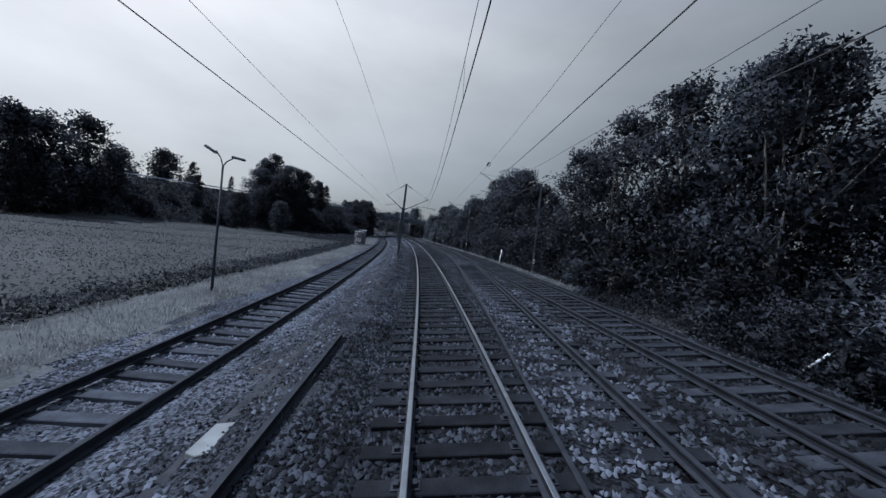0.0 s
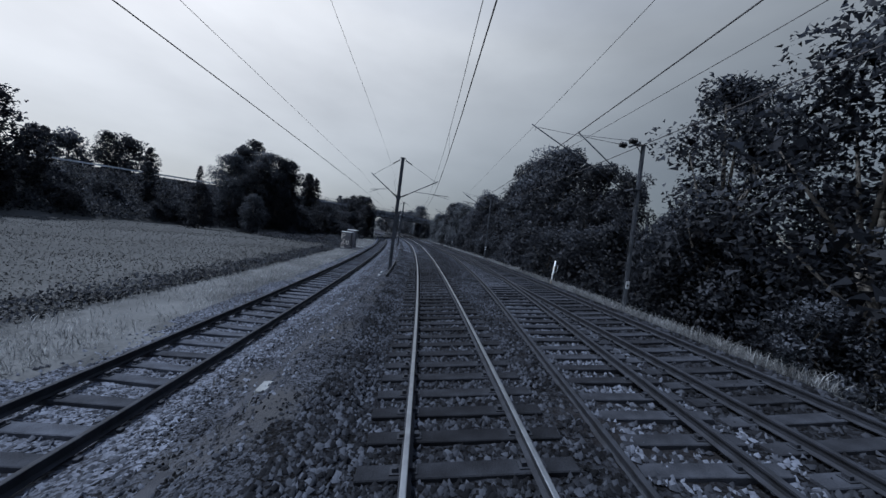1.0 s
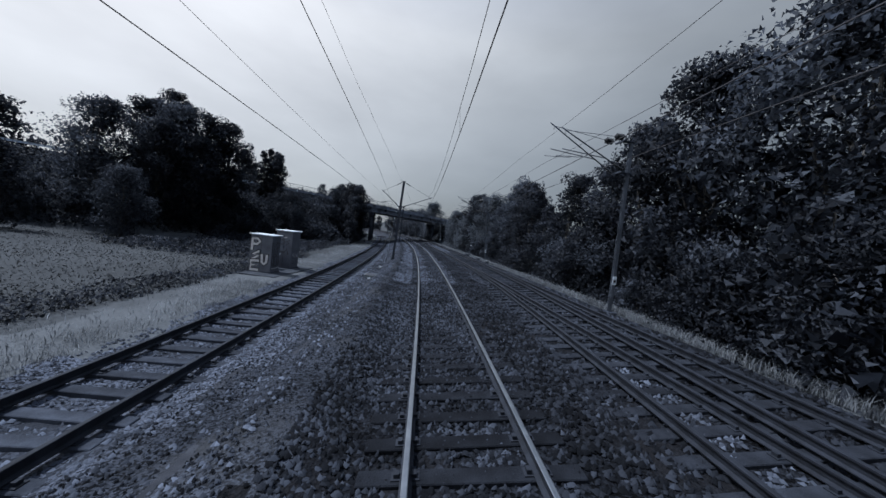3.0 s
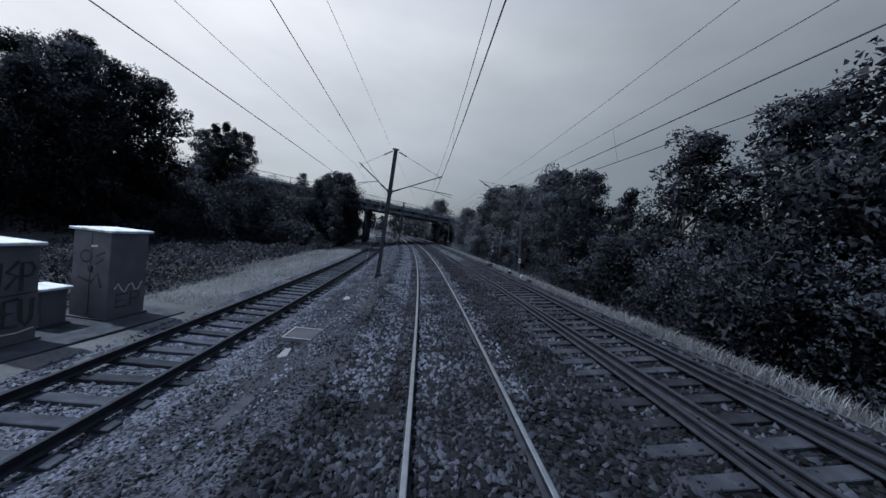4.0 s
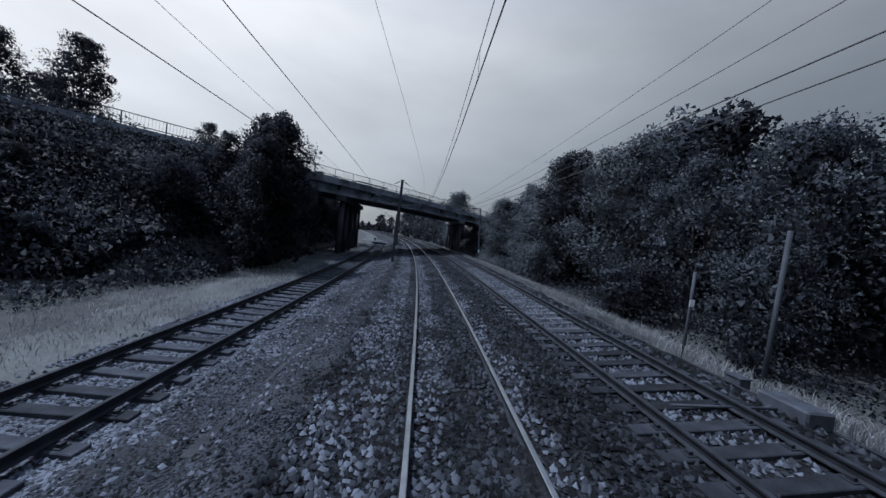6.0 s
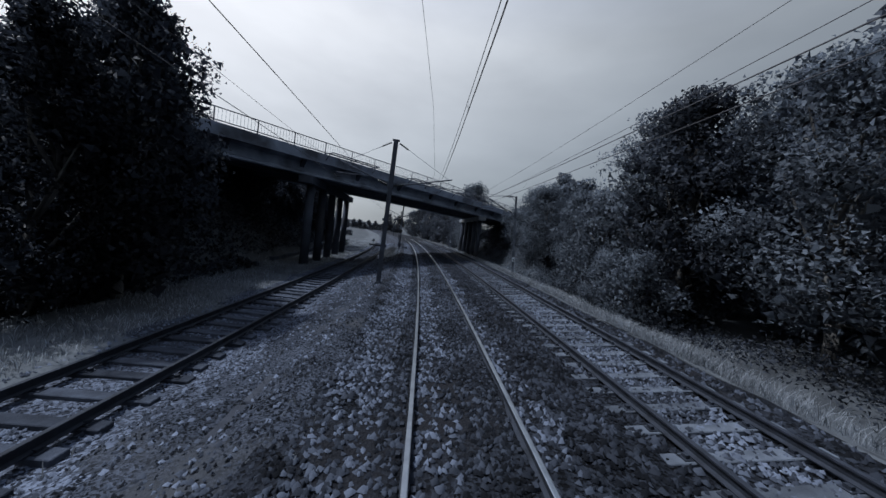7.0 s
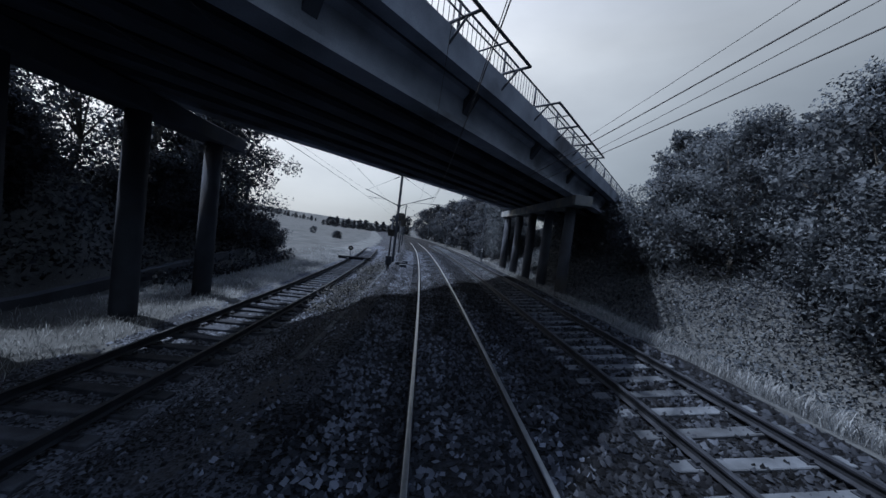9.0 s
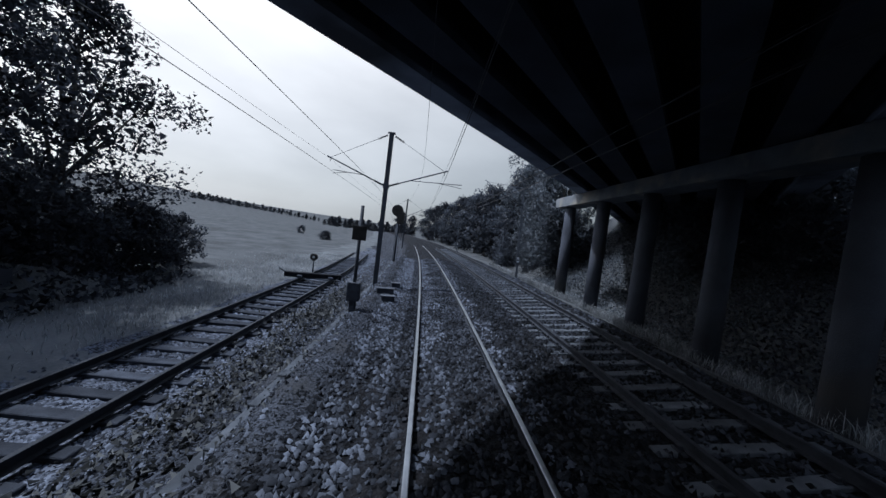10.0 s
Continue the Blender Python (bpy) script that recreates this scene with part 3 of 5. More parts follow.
def twin_mast(s, lat, foot_z, top, lean, tips, steady):
    """A mast between the tracks: tips are the reach and height of both arms, steady those of the steady arms."""
    ground_z = float(rise(s, lat))
    m = thing("catenary_mast", along(s, lat, foot_z) @ Matrix.Rotation(radians(lean), 4, "Y"), "dark steel catenary mast with cantilever arms to both sides", "catenary mast", "masts between the tracks")
    h = top - foot_z
    h_mast(m, M_MAST, h, 0.2, 0.3)
    part("footing", Shape().box(-0.15, 0.15, -0.15, 0.15, ground_z - foot_z - 0.4, 0.0).done("footing", M_MAST, 0.02), m)
    part("cap", Shape().box(-0.17, 0.17, -0.1, 0.1, h, h + 0.05).done("cap", M_STEEL), m)
    root = 4.5 - foot_z
    for x, (reach, up), (far, low) in zip((-1, 1), tips, steady):
        mid = 0.38 * reach
        arm(m, (x * 0.1, 0, root), (x * reach, 0, up - foot_z), (x * mid, 0.02, root + (up - foot_z - root) * mid / reach), (x * far, 0.1, low - foot_z), (x * 0.1, 0, h - 0.05))
    part("bracket", Shape().box(-0.14, 0.14, -0.13, 0.13, root - 0.12, root + 0.1).done("bracket", M_STEEL), m)
    return m


LOW, HIGH = ((1.75, 5.72), (2.3, 5.78)), ((1.85, 4.78), (3.25, 4.98))
TWINS = [(33.1, -2.57, -0.1, 7.0, 0.4, LOW, HIGH), (65.45, -2.99, -0.1, 6.82, 1.8, ((1.75, 5.72), (2.62, 5.74)), ((1.8, 4.72), (3.5, 4.88))),
         (98.15, -2.7, -0.13, 6.64, 0.8, ((2.3, 5.3), (2.75, 5.17)), ((2.6, 4.8), (3.5, 4.77))), (133.6, -2.94, -0.3, 7.0, 0.0, ((2.75, 5.5), (2.75, 5.54)), ((2.6, 4.95), (3.65, 5.02))),
         (166.0, -2.8, -0.2, 7.0, 0.5, LOW, HIGH), (200.0, -2.8, -0.2, 7.0, 0.5, LOW, HIGH), (234, -2.8, -0.2, 7.0, 0.5, LOW, HIGH)]
for mast in TWINS:
    twin_mast(*mast)


def side_mast(s, lat, ground_z, top, lean=-2.6, drop=1.2, reach=(3.1, 2.9), drums=True, ups=(0.35, -0.02)):
    m = thing("catenary_mast", along(s, lat, ground_z) @ Matrix.Rotation(radians(lean), 4, "Y"), "pale weathered catenary mast with two cantilevers and a white plate", "catenary mast", "masts beside the second track")
    h = top - ground_z
    h_mast(m, M_MAST_PALE, h, 0.125)
    part("footing", Shape().box(-0.22, 0.22, -0.22, 0.22, -0.5, 0.04).done("footing", M_CONC, 0.02), m)
    part("plate", Shape().box(-0.08, 0.08, -0.095, -0.08, 1.15, 1.5).done("plate", M_WHITE), m, "white enamel plate with dark bars")
    part("plate_mark", Shape().box(-0.045, 0.045, -0.101, -0.097, 1.24, 1.36).done("plate_mark", M_BLACK), m)
    for name, z in (("cross_beam", h - drop - 0.04), ("head_plate", h - 0.04)):
        beam = Shape().box(-0.4, 0.08, -0.12, 0.12, z, z + 0.025).tube((-0.36, 0, z), (-0.05, 0, z - 0.34), 0.02, n=5).box(-0.45, -0.38, -0.38, 0.38, z - 0.025, z + 0.03)
        part(name, beam.done(name, M_STEEL), m, "steel bracket plate on the mast")
    for y, far, up in ((0.36, reach[0], ups[0]), (-0.36, reach[1], ups[1])):
        foot, tip = Vector((-0.45, y, h - drop)), Vector((-far, y, h + up))
        d = (tip - foot).normalized()
        br = part("cantilever", Shape().tube(foot + d * 0.4, tip + d * 0.2, 0.026).tube(tip, tip + Vector((0, 0, -0.16)), 0.01, n=5).done("cantilever", M_STEEL), m)
        part("insulator", Shape().sheds(foot, foot + d * 0.42, 5, 0.06, 0.03).done("insulator", M_GLAZE), br, "ribbed brown insulator")
        root = foot.lerp(tip, 0.3)
        end = Vector((-far - 0.05, y, foot.z + 0.42 * (tip.z - foot.z)))
        hang = root.lerp(end, 0.55) + Vector((0, 0, -0.16))
        steady = Shape().tube(root, end, 0.018, n=6).tube(root.lerp(end, 0.55), hang, 0.01, n=5).tube(hang, hang + Vector((-far * 0.35, 0, -0.06)), 0.012, n=5)
        part("steady_arm", steady.done("steady_arm", M_STEEL), br)
        head = Vector((-0.42, y, h))
        d = (tip - head).normalized()
        st = part("stay", Shape().tube(head, tip, 0.011, n=5).done("stay", M_STEEL), m)
        drum = Shape().sheds(head + d * 0.18, head + d * 0.5, 4, 0.14, 0.06) if drums else Shape().sheds(head + d * 0.1, head + d * 0.5, 5, 0.045, 0.025)
        part("insulator", drum.done("insulator", M_GLAZE), st, "ribbed dark insulator")
    return m


SIDES = [(25.9, 8.75, 7.55), (48.0, 7.1, 7.1), (71.0, 7.0, 6.75), (107.0, 6.65, 6.1), (139.8, 6.0, 6.5), (172, 6.4, 6.6), (205, 6.4, 6.8)]
for s, lat, top in SIDES:
    side_mast(s, lat, float(rise(s, lat)), top, {25.9: -1.5, 48.0: -0.8, 71.0: -5.0, 107.0: -4.5}.get(s, -2.6), 2.0 if s < 30 else 1.25, (4.9, 3.1) if s < 30 else (3.1, 2.9) if s < 90 else (2.5, 2.5), s < 90, (0.35, -0.02) if s < 90 else (0.15, -0.2))


def wire(name, points, r, label, sag=0.0, group="overhead wires"):
    """A taut wire through its supports, sagging between them."""
    stations = []
    for (s0, l0, z0), (s1, l1, z1) in zip(points[:-1], points[1:]):
        for k in range(8):
            f = k / 8
            stations.append((s0 + (s1 - s0) * f, l0 + (l1 - l0) * f, z0 + (z1 - z0) * f - sag * 4 * f * (1 - f)))
    stations.append(points[-1])
    ring = [(r * math.cos(a), r * math.sin(a)) for a in np.arange(5) * math.tau / 5]
    sh = Shape().extrude(ring, [(lambda u, v, p=p: P(p[0], p[1] + u, p[2] + v)) for p in stations])
    return thing(name, None, label, "wire", group, data=sh.done(name, M_WIRE))


def catenary(contact, carrier, label, sag=0.4, hung=(0.3, 0.7), r=0.006):
    """A contact wire and the carrier above it, joined by thin droppers."""
    wire("contact_wire", contact, 0.009, "dark contact wire of the " + label, 0.0)
    w = wire("messenger_wire", carrier, r, "thin sagging carrier wire of the " + label, sag)
    for (a, b), (c, d) in zip(zip(contact[:-1], contact[1:]), zip(carrier[:-1], carrier[1:])):
        for f in hung:
            p0 = [a[i] + (b[i] - a[i]) * f for i in range(3)]
            p1 = [c[i] + (d[i] - c[i]) * f for i in range(3)]
            p1[2] -= sag * 4 * f * (1 - f)
            part("dropper", Shape().tube(P(*p0), P(*p1), 0.003, n=4).done("dropper", M_WIRE), w)


far_stops = (166.0, 200.0, 234.0)
catenary([(-6, -0.52, 4.8), (33.1, -0.3, 4.86), (65.45, -0.36, 4.72), (98.15, -0.32, 4.76), (133.6, -0.2, 5.0)] + [(s, -0.3, 4.9) for s in far_stops],
         [(-6, -0.55, 5.9), (33.1, -0.38, 5.76), (65.45, -0.37, 5.68), (98.15, -0.34, 5.14), (133.6, -0.2, 5.5)] + [(s, -0.3, 5.8) for s in far_stops], "main track")
catenary([(-6, -4.55, 4.7), (33.1, -4.8, 4.7), (65.45, -5.15, 4.68), (98.15, -5.4, 4.75), (133.6, -5.6, 4.9)] + [(s, -5.4, 4.9) for s in far_stops],
         [(-6, -4.7, 5.8), (33.1, -4.9, 5.7), (65.45, -4.8, 5.68), (98.15, -5.3, 5.2), (133.6, -5.7, 5.45)] + [(s, -5.4, 5.8) for s in far_stops], "siding", 0.3, (), 0.0045)
catenary([(-12, 0.7, 4.9), (25.9, 2.35, 4.85), (48.0, 2.95, 4.8), (71.0, 3.1, 4.8), (107.0, 2.35, 4.8), (139.8, 2.7, 4.9), (172, 3.0, 5.0), (205, 3.0, 5.0)],
         [(-12, 0.75, 5.9), (25.9, 2.0, 5.8), (48.0, 2.5, 5.75), (71.0, 2.85, 5.75), (107.0, 2.8, 5.5), (139.8, 3.0, 5.05), (172, 3.2, 5.9), (205, 3.2, 5.9)], "crossover", 0.15, (), 0.0045)
catenary([(-12, 2.9, 5.0), (25.9, 3.7, 4.85), (48.0, 3.75, 4.8), (71.0, 3.6, 4.8), (107.0, 2.95, 4.78), (139.8, 3.2, 4.9), (172, 3.3, 5.0), (205, 3.3, 5.0)],
         [(-12, 3.3, 5.9), (25.9, 3.45, 5.75), (48.0, 3.45, 5.7), (71.0, 3.5, 5.7), (107.0, 3.45, 5.45), (139.8, 3.5, 5.05), (172, 3.6, 5.9), (205, 3.6, 5.9)], "second track", 0.15)
wire("feeder_wire", [(-12, -3.05, 6.9), (10, -3.2, 7.0), (46, -3.55, 7.0), (65.45, -3.1, 7.0), (92, -1.0, 6.1), (98.15, -0.6, 5.3), (131, -1.2, 5.1), (166, -2.6, 6.9), (200, -2.8, 7.0)], 0.0045, "thin feeder wire crossing above the mast heads", 0.05)
wire("feeder_wire", [(38, -3.3, 6.2), (65.45, -4.1, 5.72), (98.15, -4.3, 5.25), (133.6, -4.4, 5.25), (200, -5.0, 5.9)], 0.009, "dark auxiliary wire above the siding", 0.05)


# ---------------------------------------------------------------- trees and bushes
def leaf_tris(centres, size, r, flat=0.0):
    """Small three-cornered leaf sprays, each turned its own way."""
    n = len(centres)
    a = r.normal(size=(n, 3))
    a /= np.linalg.norm(a, axis=1)[:, None]
    b = np.cross(a, r.normal(size=(n, 3)))
    b /= np.linalg.norm(b, axis=1)[:, None] + 1e-9
    L = size * r.uniform(0.6, 1.5, (n, 1))
    W = L * r.uniform(0.45, 0.75, (n, 1))
    return np.stack([centres + a * L, centres - a * L * 0.7 + b * W, centres - a * L * 0.7 - b * W], 1)


def tree_shape(seed, height, spread, low, clumps, leaves, leaf, mat, fill=1.0, lobes=16):
    """Trunk, limbs and a crown of big lobes, each of many clumps of leaves. Returns the two meshes."""
    r = np.random.default_rng(seed)
    wood = Shape()
    trunk = [Vector((r.normal(0, 0.12) * k, r.normal(0, 0.12) * k, height * 0.75 * k / 5 - (0.4 if k == 0 else 0))) for k in range(6)]
    rad = height * 0.017
    for k in range(5):
        wood.tube(trunk[k], trunk[k + 1], rad * (1 - k / 6), rad * (1 - (k + 1) / 6), 7)
    boughs = []
    for b in range(lobes):
        f = low + (1 - low) * (b + r.uniform(0.2, 0.8)) / lobes
        bulge = math.sin(math.pi * min(1, (f - low) / (1 - low) * 0.8 + 0.17)) ** 0.7
        size = spread * r.uniform(0.42, 0.58) * (1.0 if f < 0.85 else 0.8)
        ang = b * 2.4 + r.uniform(-0.5, 0.5)
        out = max(0.0, spread * bulge - size * 0.75) * r.uniform(0.6, 1.08)
        boughs.append((np.array([out * math.cos(ang), out * math.sin(ang), min(height * f, height - size * 0.72)]), size))
        k = int(np.clip(f * 4, 1, 4))
        wood.tube(trunk[k], Vector(boughs[-1][0].tolist()), rad * 0.4, rad * 0.12, 5)
    pts, lumps, outs = [], [], []
    for c in range(clumps):
        heart, big = boughs[c % lobes]
        d = r.normal(size=3)
        d /= np.linalg.norm(d)
        d[2] = abs(d[2]) * 0.9 if r.random() < 0.6 else d[2]
        mid = heart + d * big * r.uniform(0.45, 0.95) * np.array([1, 1, 0.9])
        size = big * r.uniform(0.26, 0.5)
        lumps.append((mid, size, d))
        n = int(leaves / clumps * r.uniform(0.75, 1.25))
        e = r.normal(size=(n, 3))
        e /= np.linalg.norm(e, axis=1)[:, None]
        outs.append(e * 0.55 + d * 0.75)
        pts.append(mid + e * size * np.where(r.random((n, 1)) < 0.85, r.uniform(0.6, 1.05, (n, 1)), r.uniform(1.0, 1.25, (n, 1))))
    pts, outs = np.concatenate(pts), np.concatenate(outs)
    outs = (outs + r.normal(0, 0.16, outs.shape))[pts[:, 2] > 0.1]
    pts = pts[pts[:, 2] > 0.1]
    tris = leaf_tris(pts, leaf, r).reshape(-1, 3)
    verts, faces = [tris], [np.arange(len(tris)).reshape(-1, 3)]
    have = len(tris)
    ways = [np.repeat(outs, 3, 0)]
    for mid, size in boughs:
        n = int(130 * fill)
        e = r.normal(size=(n, 3))
        e /= np.linalg.norm(e, axis=1)[:, None]
        inner = leaf_tris(mid + e * size * r.uniform(0.15, 0.72, (n, 1)), min(size * 0.11, 2.2 * leaf), r).reshape(-1, 3)
        verts.append(inner)
        faces.append(np.arange(len(inner)).reshape(-1, 3) + have)
        ways.append(np.repeat(e + r.normal(0, 0.4, e.shape), 3, 0))
        have += len(inner)
    crown = tri_mesh("crown", np.concatenate(verts), np.concatenate(faces), mat)
    ways = np.concatenate(ways)
    ways /= np.linalg.norm(ways, axis=1)[:, None] + 1e-9
    crown.normals_split_custom_set_from_vertices(ways.tolist())
    return wood.done("trunk", M_BARK), crown


TREES = [tree_shape(11, 10, 3.3, 0.05, 143, 14000, 0.086, M_LEAF), tree_shape(12, 10, 2.7, 0.06, 132, 12500, 0.084, M_LEAF), tree_shape(13, 10, 3.7, 0.05, 165, 15500, 0.083, M_LEAF_PALE),
         tree_shape(14, 10, 1.7, 0.02, 168, 11000, 0.085, M_LEAF, lobes=24), tree_shape(15, 10, 3.0, 0.14, 108, 11000, 0.08, M_LEAF_PALE, fill=0.6),
         tree_shape(16, 10, 3.1, 0.05, 121, 12500, 0.078, M_LEAF, fill=0.35)]
TREES += [tree_shape(17, 10, 3.7, 0.12, 190, 21000, 0.068, M_LEAF_SILVER), tree_shape(18, 10, 3.1, 0.13, 160, 18000, 0.068, M_LEAF_SILVER)]
FAR_TREES = [tree_shape(31, 10, 3.4, 0.04, 91, 4600, 0.15, M_LEAF), tree_shape(32, 10, 2.9, 0.05, 84, 4000, 0.15, M_LEAF), tree_shape(33, 10, 3.8, 0.04, 105, 5000, 0.16, M_LEAF_PALE), tree_shape(34, 10, 1.8, 0.02, 110, 4200, 0.13, M_LEAF, lobes=22), tree_shape(35, 10, 3.0, 0.06, 78, 3400, 0.17, M_LEAF_PALE)]
FAR_TREES.append(FAR_TREES[1])
FAR_TREES += [tree_shape(36, 10, 3.8, 0.04, 105, 5000, 0.16, M_LEAF_SILVER), tree_shape(37, 10, 3.2, 0.04, 91, 4400, 0.16, M_LEAF_SILVER)]
DISTANT_TREES = [tree_shape(41 + k, 10, 4.0, 0.02, 36, 800, 0.42, M_LEAF, fill=1.5, lobes=9) for k in range(3)]
BUSHES = [tree_shape(21, 3, 2.0, 0.0, 54, 4600, 0.06, M_LEAF, lobes=9), tree_shape(22, 3, 1.6, 0.0, 48, 4000, 0.06, M_LEAF_PALE, lobes=8), tree_shape(23, 3, 2.3, 0.0, 60, 5000, 0.062, M_LEAF, lobes=10)]
BUSHES.append(tree_shape(27, 3, 1.9, 0.0, 54, 4600, 0.06, M_LEAF_SILVER, lobes=9))
BIG_BUSHES = [tree_shape(24, 5, 3.3, 0.0, 77, 8200, 0.072, M_LEAF), tree_shape(25, 5, 2.7, 0.0, 70, 7200, 0.072, M_LEAF_PALE, lobes=10), tree_shape(26, 5, 3.7, 0.0, 84, 8600, 0.074, M_LEAF)]
BIG_BUSHES.append(tree_shape(28, 5, 3.2, 0.0, 77, 10500, 0.06, M_LEAF_SILVER))
TREE_WORDS = ["broad dark green deciduous tree with a rounded crown", "dark green deciduous tree with an uneven crown", "tall grey-green deciduous tree with a wide loose crown", "slender dark green tree with a narrow crown", "pale grey-green tree with an open crown", "dark green tree with a loose crown that lets the sky through", "broad silvery grey-green willow with a dense billowing crown", "silvery grey-green willow with an uneven crown"]
BUSH_WORDS = ["dense dark green bush at the trackside", "grey-green bush of small leaves", "spreading dark green shrub among the undergrowth", "pale silvery bush of small leaves beside the line"]
tree_rng = random.Random(7)


def plant(name, kinds, words, k, s, lat, height, base, category, group):
    trunk, crown = kinds[k]
    t = thing(name, None, words[k], category, group)
    part("trunk", trunk, t)
    part("crown", crown, t, "leafy crown")
    g = float(rise(s, lat))
    f = height / base
    t.matrix_basis = Matrix.Translation(P(s, lat, g - 0.1)) @ Matrix.Rotation(tree_rng.uniform(0, 6.28), 4, "Z") @ Matrix.Diagonal((f * tree_rng.uniform(0.92, 1.15), f * tree_rng.uniform(0.92, 1.15), f, 1))
    return t


def tree(k, s, lat, top):
    """A tree whose crown reaches the height top; past the crossover pale willows stand beside the line."""
    if lat > 9 and (91 < s < 94 or 98 < s < 150):
        k = (6, 7)[k % 2]
    return plant("tree", DISTANT_TREES if s > 320 else FAR_TREES if s > 150 or lat < -34 or lat > 15.5 else TREES, TREE_WORDS, k, s, lat, top - float(rise(s, lat)), 10.0, "tree", "trackside trees")


def under_trees(s, lat):
    """The bare shaded hollows below the crowns beside the second track."""
    return ((s > 92) & (s < 98) & (lat > 9.6) & (lat < 14)) | ((s > 105) & (s < 111.5) & (lat > 9.8) & (lat < 16))


def bush(k, s, lat, height):
    if 96 < s < 150 and lat > 9:
        k = 3
    kinds, base = (BIG_BUSHES, 5.0) if height > 2.9 else (BUSHES, 3.0)
    return plant("bush", kinds, BUSH_WORDS, k, s, lat, height, base, "bush", "trackside bushes")


for k, s, lat, top in [(5, 11.5, 13, 11.4), (2, 14, 14.5, 12.2), (5, 17, 12.8, 12.6), (4, 5.5, 13.5, 8.6), (5, 19.5, 11.6, 11.4), (5, 24.5, 11.5, 10.5), (2, -1, 14, 9), (0, 28, 15, 5.4), (1, 33.4, 13.4, 8.2), (0, 30.5, 15.5, 5.6), (0, 36.2, 13, 9.4), (0, 42.2, 12.8, 11.6), (2, 45.5, 13.2, 13.2), (0, 50.2, 12.8, 12.6),
                       (0, 54.5, 12.5, 10.8), (1, 58.5, 13, 9.4), (1, 62.2, 12.2, 9.0), (3, 66, 11.5, 6.6), (0, 73, 12.5, 9.2), (1, 77, 13, 8.6), (2, 82, 13.5, 8.6), (4, 86, 13, 8.2), (2, 92, 13, 10.6), (0, 97.5, 12.2, 11.0), (2, 101.5, 13.4, 11.4), (0, 105.5, 15, 7.8), (0, 91, 19, 13.2), (2, 96, 20.5, 14.8), (0, 100.5, 22, 15.2), (1, 105, 21, 13.4), (0, 121, 19, 11.2), (2, 126, 20.5, 12.2), (0, 131, 22, 13.6), (1, 136, 24, 15.6),
                       (1, 104, 12, 7.0), (0, 109, 12.8, 7.6), (2, 114, 11.5, 8.6), (0, 118.5, 12, 9.0), (2, 123, 17, 9.6), (0, 111, 15, 8.2), (1, 128, 16, 9.8), (0, 142, 10.2, 12.6), (1, 147, 10, 12.8), (0, 153, 11, 11.5), (2, 160, 12, 11),
                       (0, 168, 11.5, 11), (1, 175, 12, 12), (2, 183, 12, 12), (0, 192, 12, 12), (1, 202, 12.5, 13), (2, 212, 12, 12), (0, 224, 12, 13), (1, 238, 12, 13), (2, 254, 12, 13),
                       (0, 78.5, -31.2, 15.6), (1, 74, -31, 13.2), (1, 75.5, -25, 12.6), (0, 78, -24.4, 12.6), (2, 73.5, -27, 13.0), (0, 80, -33.5, 14.6), (3, 85.2, -22.2, 11.6), (3, 84.0, -20.8, 10.8), (3, 84.0, -22.6, 11.0), (0, 95.5, -24.8, 13.0), (0, 70.5, -27, 10.5), (0, 72.5, -24.6, 9.6), (2, 68, -30, 11), (3, 74.6, -38, 9.2), (0, 95, -29.5, 12.5), (1, 99, -30, 11.2), (0, 84, -55, 13.6), (2, 80, -62, 12.5),
                       (0, 40.5, -45, 11.0), (2, 44.5, -46, 11), (0, 50, -45.5, 12.6), (1, 55, -45.5, 9.4), (3, 58, -47, 9.8), (0, 66, -46, 11.4), (1, 70, -43, 10.5), (0, 35, -48, 11.4), (2, 30, -52, 12), (1, 62, -38, 7.5), (0, 60, -30, 5.5), (2, 64, -25, 5.0),
                       (0, 93.4, -10.4, 9.1), (0, 94.9, -12.2, 9.4), (1, 94.8, -14.6, 7.9), (1, 91.2, -10.6, 7.0), (0, 97.4, -13.4, 8.8), (0, 99.5, -14.4, 9.6), (2, 97.5, -17.5, 9.0),
                       (5, 127.2, -13.6, 10.0), (5, 131.5, -14.9, 10.6), (5, 124.8, -13.2, 9.2), (4, 122.5, -14, 9.0), (2, 113.5, -18, 9.5), (0, 116.5, -16.0, 9.4), (5, 119.5, -14.8, 9.6),
                       (1, 300, 10, 11), (0, 330, 6, 13)]:
    tree(k, s, lat, top)
for i in range(34):
    s, lat = 330 + 0.9 * i + 12 * math.sin(i * 2.3), 12 - 1.7 * i + 1.5 * math.sin(i * 3.7)
    tree(i % 3, s, lat, float(rise(s, lat)) + 5.6 + 1.6 * math.sin(i * 1.7))
for i in range(46):
    f = i / 45
    s, lat = 430 + 40 * f + 8 * math.sin(i * 2.1), -190 + 122 * f
    tree(i % 3, s, lat, float(rise(s, lat)) + 5.6 - 1.5 * f + 1.2 * math.sin(i * 1.9))
for i in range(80):
    s = tree_rng.uniform(-4, 160)
    lat = tree_rng.uniform(9.1, 10.8) if tree_rng.random() < 0.7 else tree_rng.uniform(10, 14)
    if 20 < s < 36:
        lat += 2.0
    if 102 < s < 119:
        lat += 0.8
    if 115 < s < 138:
        lat += 2.5
    kind, tall = tree_rng.randrange(3), tree_rng.uniform(1.4, 4.6)
    if not under_trees(s, lat):
        bush(kind, s, lat, tall * (0.75 if lat < 9.4 else 1.1))
